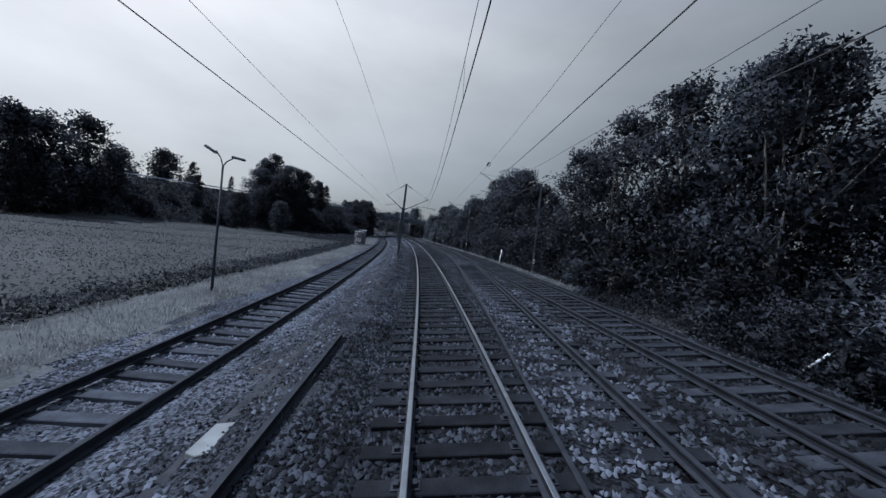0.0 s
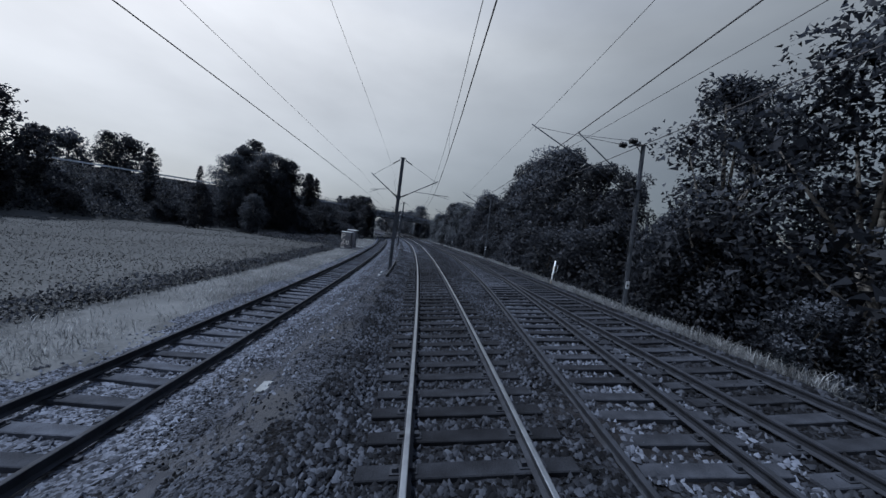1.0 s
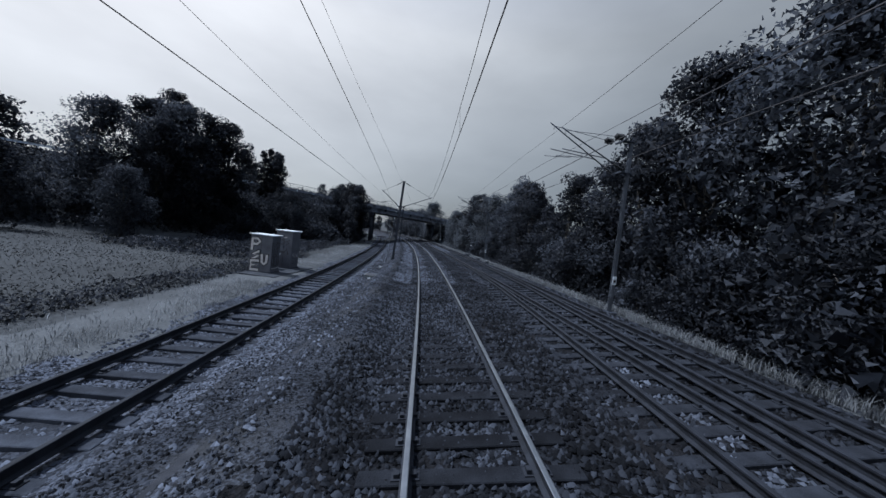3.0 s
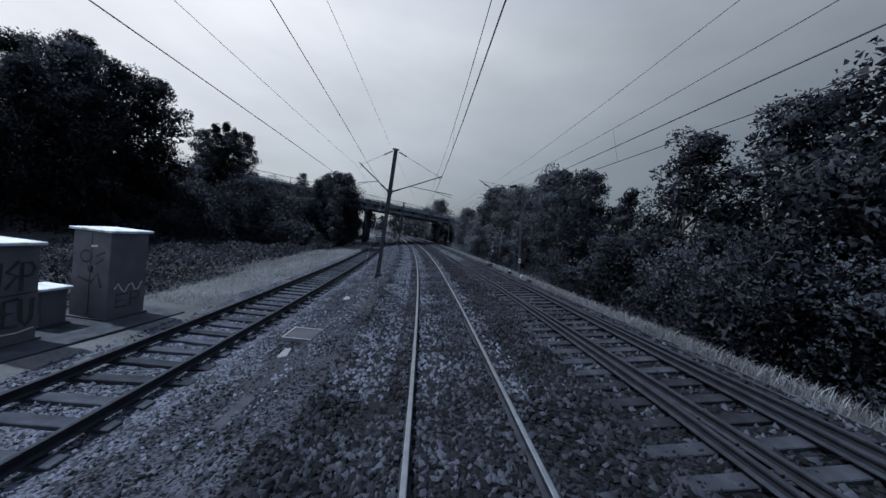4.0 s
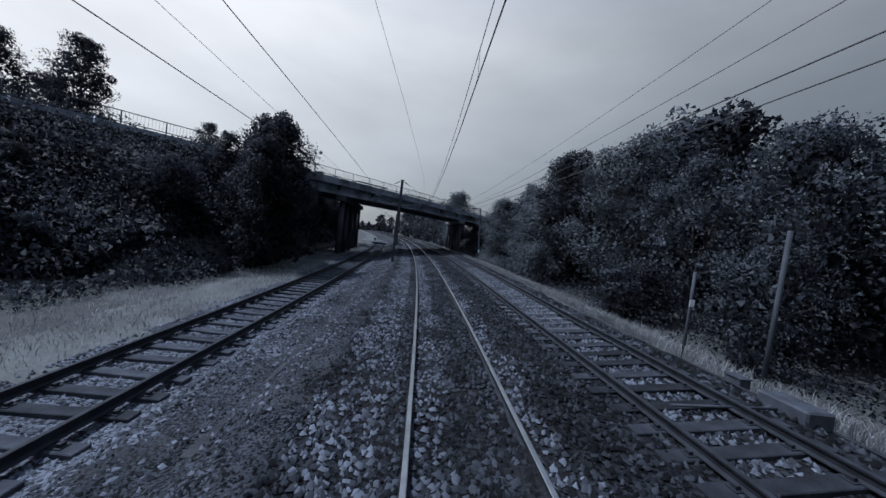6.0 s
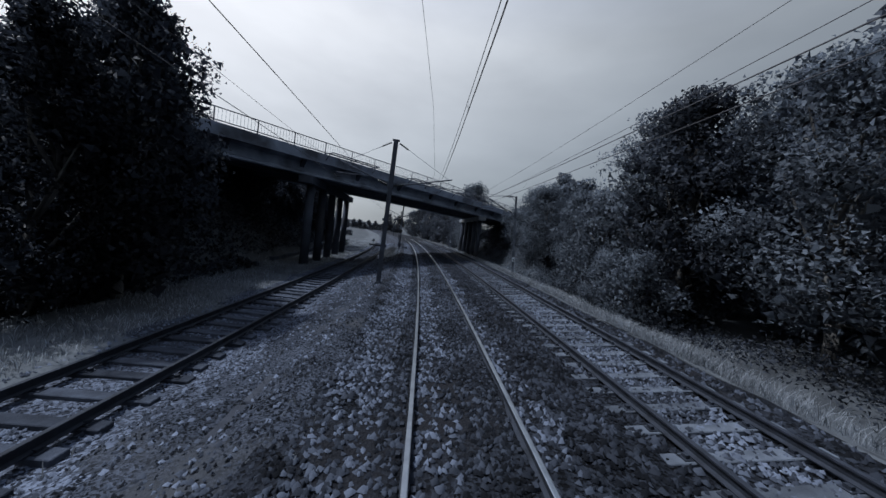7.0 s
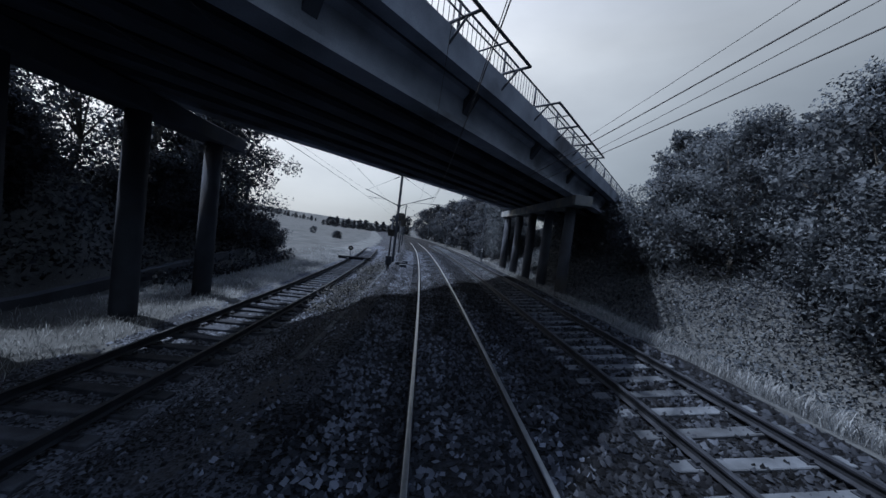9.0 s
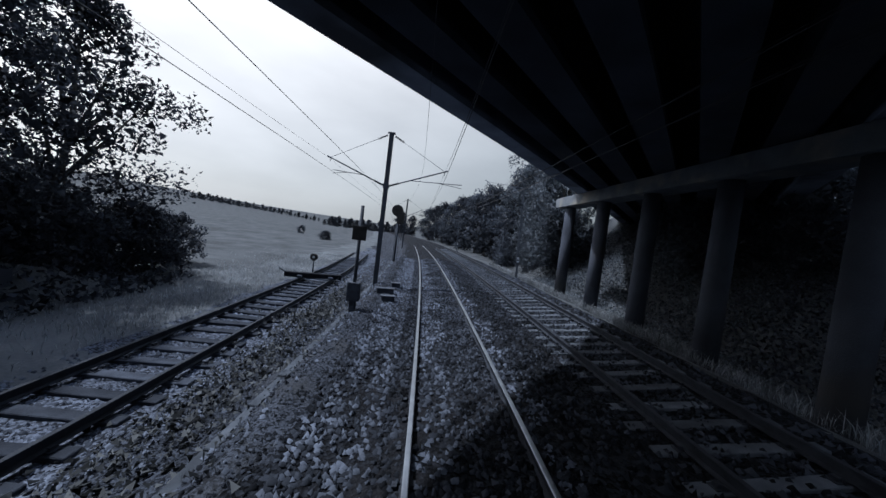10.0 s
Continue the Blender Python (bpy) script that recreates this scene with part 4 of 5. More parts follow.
for i in range(45):
    lat = tree_rng.uniform(-75, -11)
    q = -tree_rng.uniform(4.5, 11)
    s = ROAD_S + ROAD_K * lat + q * BR
    if s < 28 or (lat > -13 and s < 86):
        continue
    bush(tree_rng.randrange(3), s, lat, tree_rng.uniform(0.9, 2.4))
for i in range(30):
    tree(i % 3, -6 + 5.1 * i + tree_rng.uniform(-1, 1), 17 + tree_rng.uniform(-1, 1.5) + (3 if 112 < 5.1 * i < 140 else 0), float(np.interp(-6 + 5.1 * i, [0, 20, 26, 35, 42, 55, 63, 70, 80, 150], [7.5, 8.5, 5, 6, 8.5, 8, 5.5, 5.5, 8, 8])) + tree_rng.uniform(-0.5, 1.0))
for s, lat, h in ((176, -16, 1.7), (190, -24, 1.9), (80, -17, 3.5), (81.5, -18.2, 4.2), (79.5, -15.2, 2.6), (122, -13, 3.2), (124.5, -13.0, 3.4), (127, -13.2, 3.2), (130, -13.4, 3.4), (133, -13.6, 3.2), (136, -13.8, 2.8), (127, -14.2, 2.2), (130, -14.6, 2.8), (133, -14.8, 2.4), (136, -15.2, 2.0), (122, -15.5, 3.0), (129, -17, 3.2), (134, -18, 3.0), (39.5, 11.6, 4.0), (37, 11.8, 3.6), (41.5, 11.2, 4.4), (64, 11, 4.4), (66, 10.8, 4.0)):
    bush(int(h * 10) % 3, s, lat, h)
for i in range(16):
    bush((0, 2)[i % 2], 103 + 0.95 * i + tree_rng.uniform(-0.5, 0.5), -13.2 - tree_rng.uniform(0, 3.5), tree_rng.uniform(1.8, 3.2))


# ---------------------------------------------------------------- small growth and loose stone
def on_ground(s, lat, lift=0.0):
    v = places(s, lat, 0.0)
    v[..., 2] = rise(s, lat) + lift
    return v


def stones(count, s0, s1, l0, l1, size, seed, keep=None, lift=0.0):
    """Broken stones: uneven sharp lumps bedded in the ground."""
    r = np.random.default_rng(seed)
    s, lat = r.uniform(s0, s1, count), r.uniform(l0, l1, count)
    if keep is not None:
        ok = keep(s, lat, r)
        s, lat = s[ok], lat[ok]
    n = len(s)
    c = on_ground(s, lat, lift)
    base = r.uniform(0, math.tau, (n, 1)) + np.arange(4) * math.tau / 4 + r.uniform(-0.5, 0.5, (n, 4))
    wide = (size * r.uniform(0.6, 1.55, (n, 1))) * r.uniform(0.65, 1.35, (n, 4))
    foot = np.stack([np.cos(base) * wide, np.sin(base) * wide, r.uniform(-0.25, 0.25, (n, 4)) * size], -1)
    peak = np.stack([r.uniform(-0.6, 0.6, n) * size, r.uniform(-0.6, 0.6, n) * size, r.uniform(0.8, 1.6, n) * size], -1)
    v = np.concatenate([foot, peak[:, None]], 1) + c[:, None]
    f = np.array([[0, 1, 4], [1, 2, 4], [2, 3, 4], [3, 0, 4]])
    return v.reshape(-1, 3), (f[None] + 5 * np.arange(n)[:, None, None]).reshape(-1, 3)


def clear_of_sleepers(s, lat, r):
    """Leaves the tops of bare sleepers and the rails free."""
    ok = np.ones(len(s), bool)
    for centre, s0, s1, bare in ((main_centre, -8, 172, lambda q: np.interp(q, [20, 32, 46], [0.96, 0.62, 0.4])), (right_centre, -4, 80, lambda q: 0.75 + 0 * q), (right_centre, 80.3, 172, lambda q: 0.5 + 0 * q), (cross_centre, -2, 29, lambda q: 0.75 + 0 * q)):
        d = lat - centre(s)
        inside = (s > s0) & (s < s1)
        on = np.abs(((s - s0) + 0.3) % 0.6 - 0.3) < 0.15
        show = np.where((s0 > 80) & (np.abs(d) < 0.7), np.where(s < 97, 0.25, 0.8), bare(s))
        ok &= ~(inside & on & (np.abs(d) < 1.32) & (r.random(len(s)) < show))
        ok &= ~(inside & (np.abs(np.abs(d) - 0.7525) < 0.07))
    return ok


def stained(s, lat):
    """The brown-stained bed between the two tracks, past the crossover."""
    return (s > 33 + 3 * np.sin(lat * 3)) & (lat > 1.05 + 0.2 * np.sin(s * 1.7)) & (lat < 2.75 + 0.2 * np.sin(s * 1.1))


def pale_bed(s, lat):
    """The freshly laid bed of the crossover and clean strips beside the rails."""
    d = lat - cross_centre(s)
    cross = (s < 42 + 2 * np.sin(lat * 4)) & (d > -0.7) & (d < 1.5 + 0.2 * np.sin(s * 2.1)) & (lat < right_centre(s) - 0.4)
    wave = 0.12 * np.sin(s * 1.9) + 0.1 * np.sin(s * 5.3)
    shoulder = (s > 52) & (((lat > 0.8) & (lat < 1.25 + wave)) | ((lat > -0.68) & (lat < -0.15 + wave)) | ((lat > -2.1 + wave) & (lat < -1.15)))
    return cross | shoulder | ((s > 74) & (s < 98) & (np.abs(lat - right_centre(s)) < 0.66))


v1, f1 = stones(185000, -3, 150, -2.25, 2.75, 0.042, 31, lambda s, lat, r: clear_of_sleepers(s, lat, r) & ~(stained(s, lat) & (r.random(len(s)) < 0.92)) & ~pale_bed(s, lat), 0.004)
v4, f4 = stones(42000, -3, 150, 2.75, 7.0, 0.056, 34, lambda s, lat, r: clear_of_sleepers(s, lat, r) & (lat < right_centre(s) + 1.9) & ((s > 44) | (lat < right_centre(s) - 0.7)) & ~pale_bed(s, lat), 0.004)
v1, f1 = np.concatenate([v1, v4]), np.concatenate([f1, f4 + len(v1)])
v8, f8 = stones(4000, 80.3, 97, 2.4, 5.6, 0.04, 38, lambda s, lat, r: np.abs(lat - right_centre(s)) < 0.66, 0.035)
v9, f9 = stones(13000, 97, 150, 2.4, 5.6, 0.04, 39, lambda s, lat, r: (np.abs(lat - right_centre(s)) < 0.66) & (np.abs((s - 80.3 + 0.3) % 0.6 - 0.3) > 0.06 + 0.05 * np.sin(lat * 9 + s * 5)), 0.035)
v1, f1 = np.concatenate([v1, v9]), np.concatenate([f1, f9 + len(v1)])
v5, f5 = stones(190000, -3, 150, -2.2, 5.4, 0.043, 35, lambda s, lat, r: clear_of_sleepers(s, lat, r) & pale_bed(s, lat), 0.006)
thing("ballast_stones", None, "clean pale ballast stones in strips along the rails", "gravel", kind="stuff", data=tri_mesh("ballast_stones", np.concatenate([v5, v8]), np.concatenate([f5, f8 + len(v5)]), M_STONE_PALE))
v6, f6 = stones(12000, -3, 46, 4.2, 7.6, 0.052, 36, lambda s, lat, r: clear_of_sleepers(s, lat, r) & (np.abs(lat - right_centre(s)) < 1.9) & ~pale_bed(s, lat), 0.002)
thing("ballast_stones", None, "sooty ballast stones in the old second track", "gravel", kind="stuff", data=tri_mesh("ballast_stones", v6, f6, M_STONE_DARK))
v3, f3 = stones(24000, 30, 150, 0.8, 3.0, 0.048, 33, lambda s, lat, r: clear_of_sleepers(s, lat, r) & stained(s, lat), 0.01)
thing("ballast_stones", None, "loose ballast stones stained dark brown between the tracks", "gravel", kind="stuff", data=tri_mesh("ballast_stones", v3, f3, M_STONE_DARK))
thing("ballast_stones", None, "loose broken grey ballast stones between the rails", "gravel", kind="stuff", data=tri_mesh("ballast_stones", v1, f1, M_STONE))


def siding_gravel(s, lat, r):
    """Thick between and beside the siding's rails, thin on the path; most of each sleeper stays bare."""
    d = np.abs(lat - siding_centre(s))
    on = np.abs(((s + 6) + 0.34) % 0.68 - 0.34) < 0.15
    return (np.abs(d - 0.7525) > 0.08) & ((d < 1.6) | (r.random(len(s)) < 0.35)) & ~(on & (d < 1.28) & (r.random(len(s)) < 0.97))


v2, f2 = stones(70000, -3, 150, -7.5, -2.6, 0.034, 32, siding_gravel, 0.004)
v7, f7 = stones(52000, -3, 150, -4.9, -2.2, 0.024, 37, lambda s, lat, r: np.abs(lat - siding_centre(s)) > 1.3, 0.002)
thing("gravel", None, "fine dark broken stone trodden into the cinder path", "gravel", kind="stuff", data=tri_mesh("gravel", v7, f7, M_STONE))
thing("gravel", None, "fine scattered gravel on the siding and cinder path", "gravel", kind="stuff", data=tri_mesh("gravel", v2, f2, M_GRAVEL))


def blades(count, spots, tall, seed, mat, name, label):
    """Tufts of narrow bent grass blades at spots given by a function."""
    r = np.random.default_rng(seed)
    s, lat = spots(r, count)
    base = on_ground(s, lat, -0.02)
    n = len(s)
    ang = r.uniform(0, math.tau, n)
    lean = r.uniform(0.2, 1.1, n)
    h = tall * r.uniform(0.4, 1.3, n)
    d = np.stack([np.cos(ang), np.sin(ang), 0 * ang], -1)
    w = np.stack([-np.sin(ang), np.cos(ang), 0 * ang], -1) * (0.005 + 0.006 * r.random((n, 1)))
    up = np.array([0, 0, 1.0])
    mid = base + d * (h * lean * 0.3)[:, None] + up * (h * 0.6)[:, None]
    tip = base + d * (h * lean)[:, None] + up * h[:, None]
    q = np.stack([base, mid + w, tip, mid - w], 1)
    return thing(name, None, label, "grass", kind="stuff", data=quads_mesh(name, q, 4, mat))


def left_verge(r, n):
    s = r.uniform(-3, 150, n)
    lat = -7.5 - np.abs(r.normal(0, np.where(s > 60, 2.4, 1.2), n))
    ok = (np.sin(s * 0.8) + np.sin(s * 0.31 + lat) + r.normal(0, 0.9, n) > -0.9) & ~((s > 51) & (s < 58) & (lat > -10.5))
    return s[ok], lat[ok]


def right_verge(r, n):
    s = np.where(r.random(n) < 0.3, r.uniform(18, 60, n), r.uniform(60, 150, n))
    lat = right_centre(s) + 2.6 + np.abs(r.normal(0, 0.9, n))
    ok = np.sin(s * 0.7) + r.normal(0, 0.8, n) > -0.8
    return s[ok], lat[ok]


def cess(r, n):
    s = r.uniform(-2, 150, n)
    lat = r.uniform(-4.9, -2.0, n)
    ok = np.sin(s * 0.45) + np.sin(s * 1.3 + lat * 2) + r.normal(0, 0.6, n) > np.where(s > 112, -0.2, 1.5)
    return s[ok], lat[ok]


blades(80000, left_verge, 0.18, 41, M_BLADE, "dry_grass", "tall dry pale grass along the siding")
blades(70000, right_verge, 0.36, 42, M_BLADE, "dry_grass", "tufts of dry grass beside the second track")
blades(9000, cess, 0.14, 43, M_CROP, "weeds", "low green weeds growing on the cinder path")


def sprays(name, label, category, s, lat, lift, size, mat, seed):
    r = np.random.default_rng(seed)
    c = on_ground(s, lat) + np.stack([r.normal(0, 0.05, len(s)), r.normal(0, 0.05, len(s)), lift], -1)
    me = quads_mesh(name, leaf_tris(c, size, r), 3, mat)
    ways = np.repeat(r.normal(0, 0.42, (len(s), 3)) + np.array([0, 0, 0.8]), 3, 0)
    ways /= np.linalg.norm(ways, axis=1)[:, None]
    me.normals_split_custom_set_from_vertices(ways.tolist())
    return thing(name, None, label, category, kind="stuff", data=me)


r5 = np.random.default_rng(51)
n = 90000
cs, cl = r5.uniform(-4, 66, n), -10.2 - 35 * r5.random(n) ** 1.9
cl = np.round(cl / 0.45) * 0.45 + r5.normal(0, 0.08, n)
ok = (rise(cs, cl) < -0.4)
sprays("field_crop", "low leafy green crop standing in rows on the field", "crop", cs[ok], cl[ok], r5.uniform(0.0, 0.13, ok.sum()), 0.042, M_CROP, 52)
n = 16000
us, ul = r5.uniform(-4, 64, n), -10.0 - 1.9 * r5.random(n) ** 1.3
lump = 0.5 + 0.5 * np.sin(us * 1.7) * np.sin(us * 0.6 + ul * 2)
sprays("field_weeds", "dark ragged weeds along the edge of the field", "weeds", us, ul, r5.random(n) * (0.1 + 0.35 * lump), 0.06, M_LEAF, 58)
n = 150000
bl = -12.5 - 66 * r5.random(n) ** 1.4
bq = -r5.uniform(0.5, 14, n)
bs = ROAD_S + ROAD_K * bl + bq * BR
lump = 0.5 + 0.5 * np.sin(bs * 0.9 + bl * 0.4) * np.sin(bl * 0.8 - bs * 0.23)
ok = (bs > 25) & (bs < 112) & (rise(bs, bl) > -0.6)
sprays("brambles", "rough dark brambles covering the embankment slope", "brambles", bs[ok], bl[ok], (r5.random(n) * (0.25 + 0.8 * lump) * np.clip((-bq - 0.5) / 4, 0.1, 1))[ok], 0.115, M_LEAF, 53)
n = 85000
us, ul = r5.uniform(-4, 150, n), 8.7 + 4.2 * r5.random(n)
ul = ul + np.where((us > 100) & (us < 119), 0.6, 0) + np.where((us > 20) & (us < 30), 1.0, 0)
lump = 0.5 + 0.5 * np.sin(us * 1.1) * np.sin(us * 0.37 + ul)
sprays("undergrowth", "dense low undergrowth of nettles and ivy below the trees", "undergrowth", us, ul, r5.random(n) * (0.3 + 1.3 * lump) * np.where(under_trees(us, ul), 0.25, 1), 0.05, M_LEAF, 54)
n = 26000
us, ul = r5.uniform(84, 132, n), -10.4 - 12 * r5.random(n) ** 1.6
ok = (us < 103) | (us > 119) | (ul < -12.8)
lump = 0.5 + 0.5 * np.sin(us * 0.9) * np.sin(us * 0.3 + ul)
sprays("undergrowth", "dark undergrowth and weeds beside the siding", "undergrowth", us[ok], ul[ok], (r5.random(n) * (0.2 + 0.9 * lump))[ok], 0.09, M_LEAF, 55)


n = 85000
us, ul = r5.uniform(106, 142, n), 7.9 + 7 * r5.random(n)
lump = 0.5 + 0.5 * np.sin(us * 0.8) * np.sin(us * 0.43 + ul)
sprays("undergrowth", "thick ivy and weeds on the bank beside the bridge", "undergrowth", us, ul, r5.random(n) * (0.15 + 0.7 * lump), 0.046, M_LEAF_SILVER, 57)
n = 30000
us, ul = r5.uniform(58, 88, n), -11.0 - 11 * r5.random(n)
lump = 0.5 + 0.5 * np.sin(us * 0.7) * np.sin(us * 0.3 + ul)
sprays("undergrowth", "rank weeds at the foot of the embankment", "undergrowth", us, ul, r5.random(n) * (0.15 + 0.6 * lump), 0.09, M_LEAF, 56)


n = 22000
us, ul = r5.uniform(97, 126, n), -11.7 - 5.5 * r5.random(n)
lump = 0.5 + 0.5 * np.sin(us * 1.1 + ul) * np.sin(us * 0.4 - ul * 1.3)
sprays("undergrowth", "dark ivy and weeds climbing the slope beside the bridge piers", "undergrowth", us, ul, r5.random(n) * (0.1 + 0.6 * lump), 0.08, M_LEAF, 60)
n = 5200
us, ul = r5.uniform(117, 134, n), -4.0 + 0.5 * r5.normal(size=n)
lump = np.clip(np.sin(us * 1.3) * np.sin(us * 0.5 + 1), 0, 1)
sprays("weeds", "bushy weeds growing between the siding and the main track", "weeds", us, ul, r5.random(n) * (0.08 + 0.6 * lump), 0.05, M_CROP, 59)


# ---------------------------------------------------------------- trackside things
def ribbon(points, wide, lift):
    """A flat painted stroke on a face lying in x and z, facing -y."""
    sh = Shape()
    pts = [Vector((x, lift, z)) for x, z in points]
    rows = []
    for k, c in enumerate(pts):
        d = (pts[min(k + 1, len(pts) - 1)] - pts[max(k - 1, 0)]).normalized()
        n = Vector((-d.z, 0, d.x)) * wide / 2
        c = c + d * wide * 0.3 * (1 if k == len(pts) - 1 else -1 if k == 0 else 0)
        rows.append((sh.bm.verts.new(c - n), sh.bm.verts.new(c + n)))
    for (a, b), (c, d) in zip(rows[:-1], rows[1:]):
        sh.bm.faces.new((a, b, d, c))
    return sh


def cabinet(s, lat, turn, wide, deep, tall, label, marks=()):
    g = float(rise(s, lat))
    c = thing("relay_cabinet", along(s, lat, g, turn), label, "cabinet", "trackside cabinets")
    part("body", Shape().box(-wide / 2, wide / 2, -deep / 2, deep / 2, 0.05, tall).done("body", M_CABINET, 0.015), c)
    part("plinth", Shape().box(-wide / 2 - 0.06, wide / 2 + 0.06, -deep / 2 - 0.06, deep / 2 + 0.06, -0.3, 0.1).done("plinth", M_CONC, 0.015), c, "concrete plinth")
    lid = Shape().box(-wide / 2 - 0.07, wide / 2 + 0.07, -deep / 2 - 0.07, deep / 2 + 0.07, tall + 0.002, tall + 0.07)
    part("lid", lid.done("lid", M_WHITE, 0.015), c, "white overhanging lid")
    part("handle", Shape().box(-0.05, 0.05, -deep / 2 - 0.03, -deep / 2 + 0.002, tall * 0.55, tall * 0.62).done("handle", M_STEEL, 0.006), c)
    part("door_seam", Shape().box(-0.008, 0.008, -deep / 2 - 0.004, -deep / 2 + 0.004, 0.15, tall - 0.05).done("door_seam", M_BLACK), c)
    for k, (face, mat, pts, w) in enumerate(marks):
        me = ribbon(pts, w, -0.004 - 0.0006 * k).done("paint_mark", mat)
        place = Matrix.Translation((0, -deep / 2, 0)) if face == "front" else Matrix.Rotation(radians(90), 4, "Z") @ Matrix.Translation((0, -wide / 2, 0))
        part("paint_mark", me, c, "sprayed paint mark", place)
    return c


D, L = M_SPRAY, M_SPRAY_PALE
def letter(x, z, w, h, kind):
    """Strokes of a rounded scrawl filling a box."""
    rows = {"bowl": [(0, 0), (0, 1), (0.7, 1), (1, 0.78), (0.7, 0.52), (0.05, 0.5)], "comb": [(1, 1), (0, 0.95), (0.05, 0.5), (0.8, 0.52), (0.05, 0.48), (0, 0.02), (1, 0)],
            "bolt": [(0.9, 1), (0.1, 0.62), (0.85, 0.48), (0.1, 0.05)], "hook": [(0, 1), (0.1, 0.2), (0.5, 0), (0.9, 0.25), (0.95, 1)], "ring": [(0.5 + 0.5 * math.cos(a * 0.7), 0.5 + 0.5 * math.sin(a * 0.7)) for a in range(10)]}
    return [(x + w * u, z + h * v) for u, v in rows[kind]]


tag1 = []
for x, z, w, h, kind in ((-0.5, 1.25, 0.42, 0.6, "bowl"), (-0.45, 0.72, 0.4, 0.45, "bolt"), (-0.5, 0.16, 0.42, 0.5, "comb"), (0.08, 0.5, 0.3, 0.5, "hook")):
    pts = letter(x, z, w, h, kind)
    tag1 += [("front", D, pts, 0.24), ("front", L, pts, 0.13)]
for k, (x, z, kind) in enumerate(((-0.36, 1.15, "hook"), (-0.1, 1.18, "bolt"), (0.14, 1.15, "bowl"), (-0.36, 0.45, "ring"), (-0.1, 0.42, "comb"), (0.14, 0.4, "hook"))):
    tag1 += [("side", D, letter(x, z, 0.2, 0.55, kind), 0.065)]
tag1 += [("side", D, [(-0.38, 1.04), (0.38, 1.08)], 0.03), ("side", L, [(-0.36, 0.3), (0.1, 0.28), (0.36, 0.33)], 0.03)]
tag2 = [("front", D, letter(-0.28, 1.5, 0.3, 0.3, "ring"), 0.05), ("front", D, letter(0.1, 1.45, 0.28, 0.35, "bolt"), 0.05), ("front", D, [(-0.3, 1.1), (0.05, 1.0), (0.2, 1.25), (0.3, 0.9)], 0.06), ("front", L, [(0.0, 1.92), (0.14, 1.94)], 0.05)]
tag2 += [("side", L, [(-0.35 + 0.09 * k, 0.85 + 0.13 * math.sin(k * 1.7)) for k in range(9)], 0.035), ("side", D, letter(-0.3, 0.35, 0.3, 0.35, "comb"), 0.04), ("side", D, letter(0.08, 0.35, 0.25, 0.35, "bowl"), 0.04)]
cabinet(53.95, -9.35, -6, 1.2, 0.85, 2.05, "grey relay cabinet with a white lid and sprayed graffiti", tag1)
cabinet(56.3, -9.05, -6, 1.0, 1.0, 2.3, "tall grey relay cabinet with a white lid and faint graffiti", tag2)
cabinet(55.15, -9.5, -6, 0.6, 0.5, 0.9, "low grey cable box with a white lid")
pad = Shape().box(-1.3, 1.15, -2.4, 2.3, -0.25, 0.05)
thing("concrete_pad", along(55.0, -9.05, float(rise(55, -9)), -6), "pale concrete slab under the relay cabinets", "slab", data=pad.done("concrete_pad", M_CONC_SLEEPER, 0.01))

# twin-headed yard lamp
g = float(rise(13.2, -8.75))
lamp = thing("yard_lamp", along(13.2, -8.75, g), "slim dark yard lamp with two heads on curved arms", "lamp post")
part("post", Shape().tube((0, 0, -0.4), (0, 0, 4.9), 0.055, 0.035).done("post", M_MAST), lamp)
for x, z in ((-0.42, 0.42), (0.5, 0.2)):
    arm_pts = [(0, 0, 4.85), (x * 0.25, 0, 4.95 + z * 0.5), (x * 0.7, 0, 5.0 + z)]
    a = part("lamp_arm", Shape().path(arm_pts, 0.022).done("lamp_arm", M_MAST), lamp)
    hd = Shape().box(-0.24, 0.24, -0.1, 0.1, -0.045, 0.045)
    part("lamp_head", hd.done("lamp_head", M_STEEL, 0.03), a, "flat lantern head", Matrix.Translation((x * 0.7 + (0.2 if x > 0 else -0.2), 0, 5.02 + z)) @ Matrix.Rotation(radians(-25 if x > 0 else 28) * (0.3 if x > 0 else -1) * -1, 4, "Y"))


def post(name, s, lat, tall, r, mat, label, category="post", lean=0.0):
    g = float(rise(s, lat))
    ob = thing(name, along(s, lat, g) @ Matrix.Rotation(radians(lean), 4, "Y"), label, category)
    part("shaft", Shape().tube((0, 0, -0.3), (0, 0, tall), r, n=8).done("shaft", mat), ob)
    return ob


marker = post("marker_post", 30.4, 7.15, 1.45, 0.05, M_WHITE, "white painted marker post with a small bracket beside the track", lean=5)
part("bracket", Shape().path([(0.0, 0, 1.2), (0.2, 0, 1.18), (0.2, 0, 0.85), (0.05, 0, 0.75)], 0.018).done("bracket", M_WHITE), marker)
p = post("marker_post", 79.2, 6.9, 2.5, 0.04, M_MAST, "thin dark steel marker post with a pale plate")
part("plate", Shape().box(-0.07, 0.07, -0.06, -0.045, 1.5, 1.7).done("plate", M_WHITE), p)
post("marker_post", 77.2, 7.05, 3.7, 0.05, M_MAST, "tall dark steel post beside the second track", lean=1)
for s, lat in ((74.3, 6.8), (73.7, 6.9)):
    post("stub_post", s, lat, 0.45, 0.06, M_MAST, "short dark stub post in the dry grass")
post("stub_post", 70.2, 6.9, 0.3, 0.05, M_WHITE, "short white peg in the grass beside the mast")

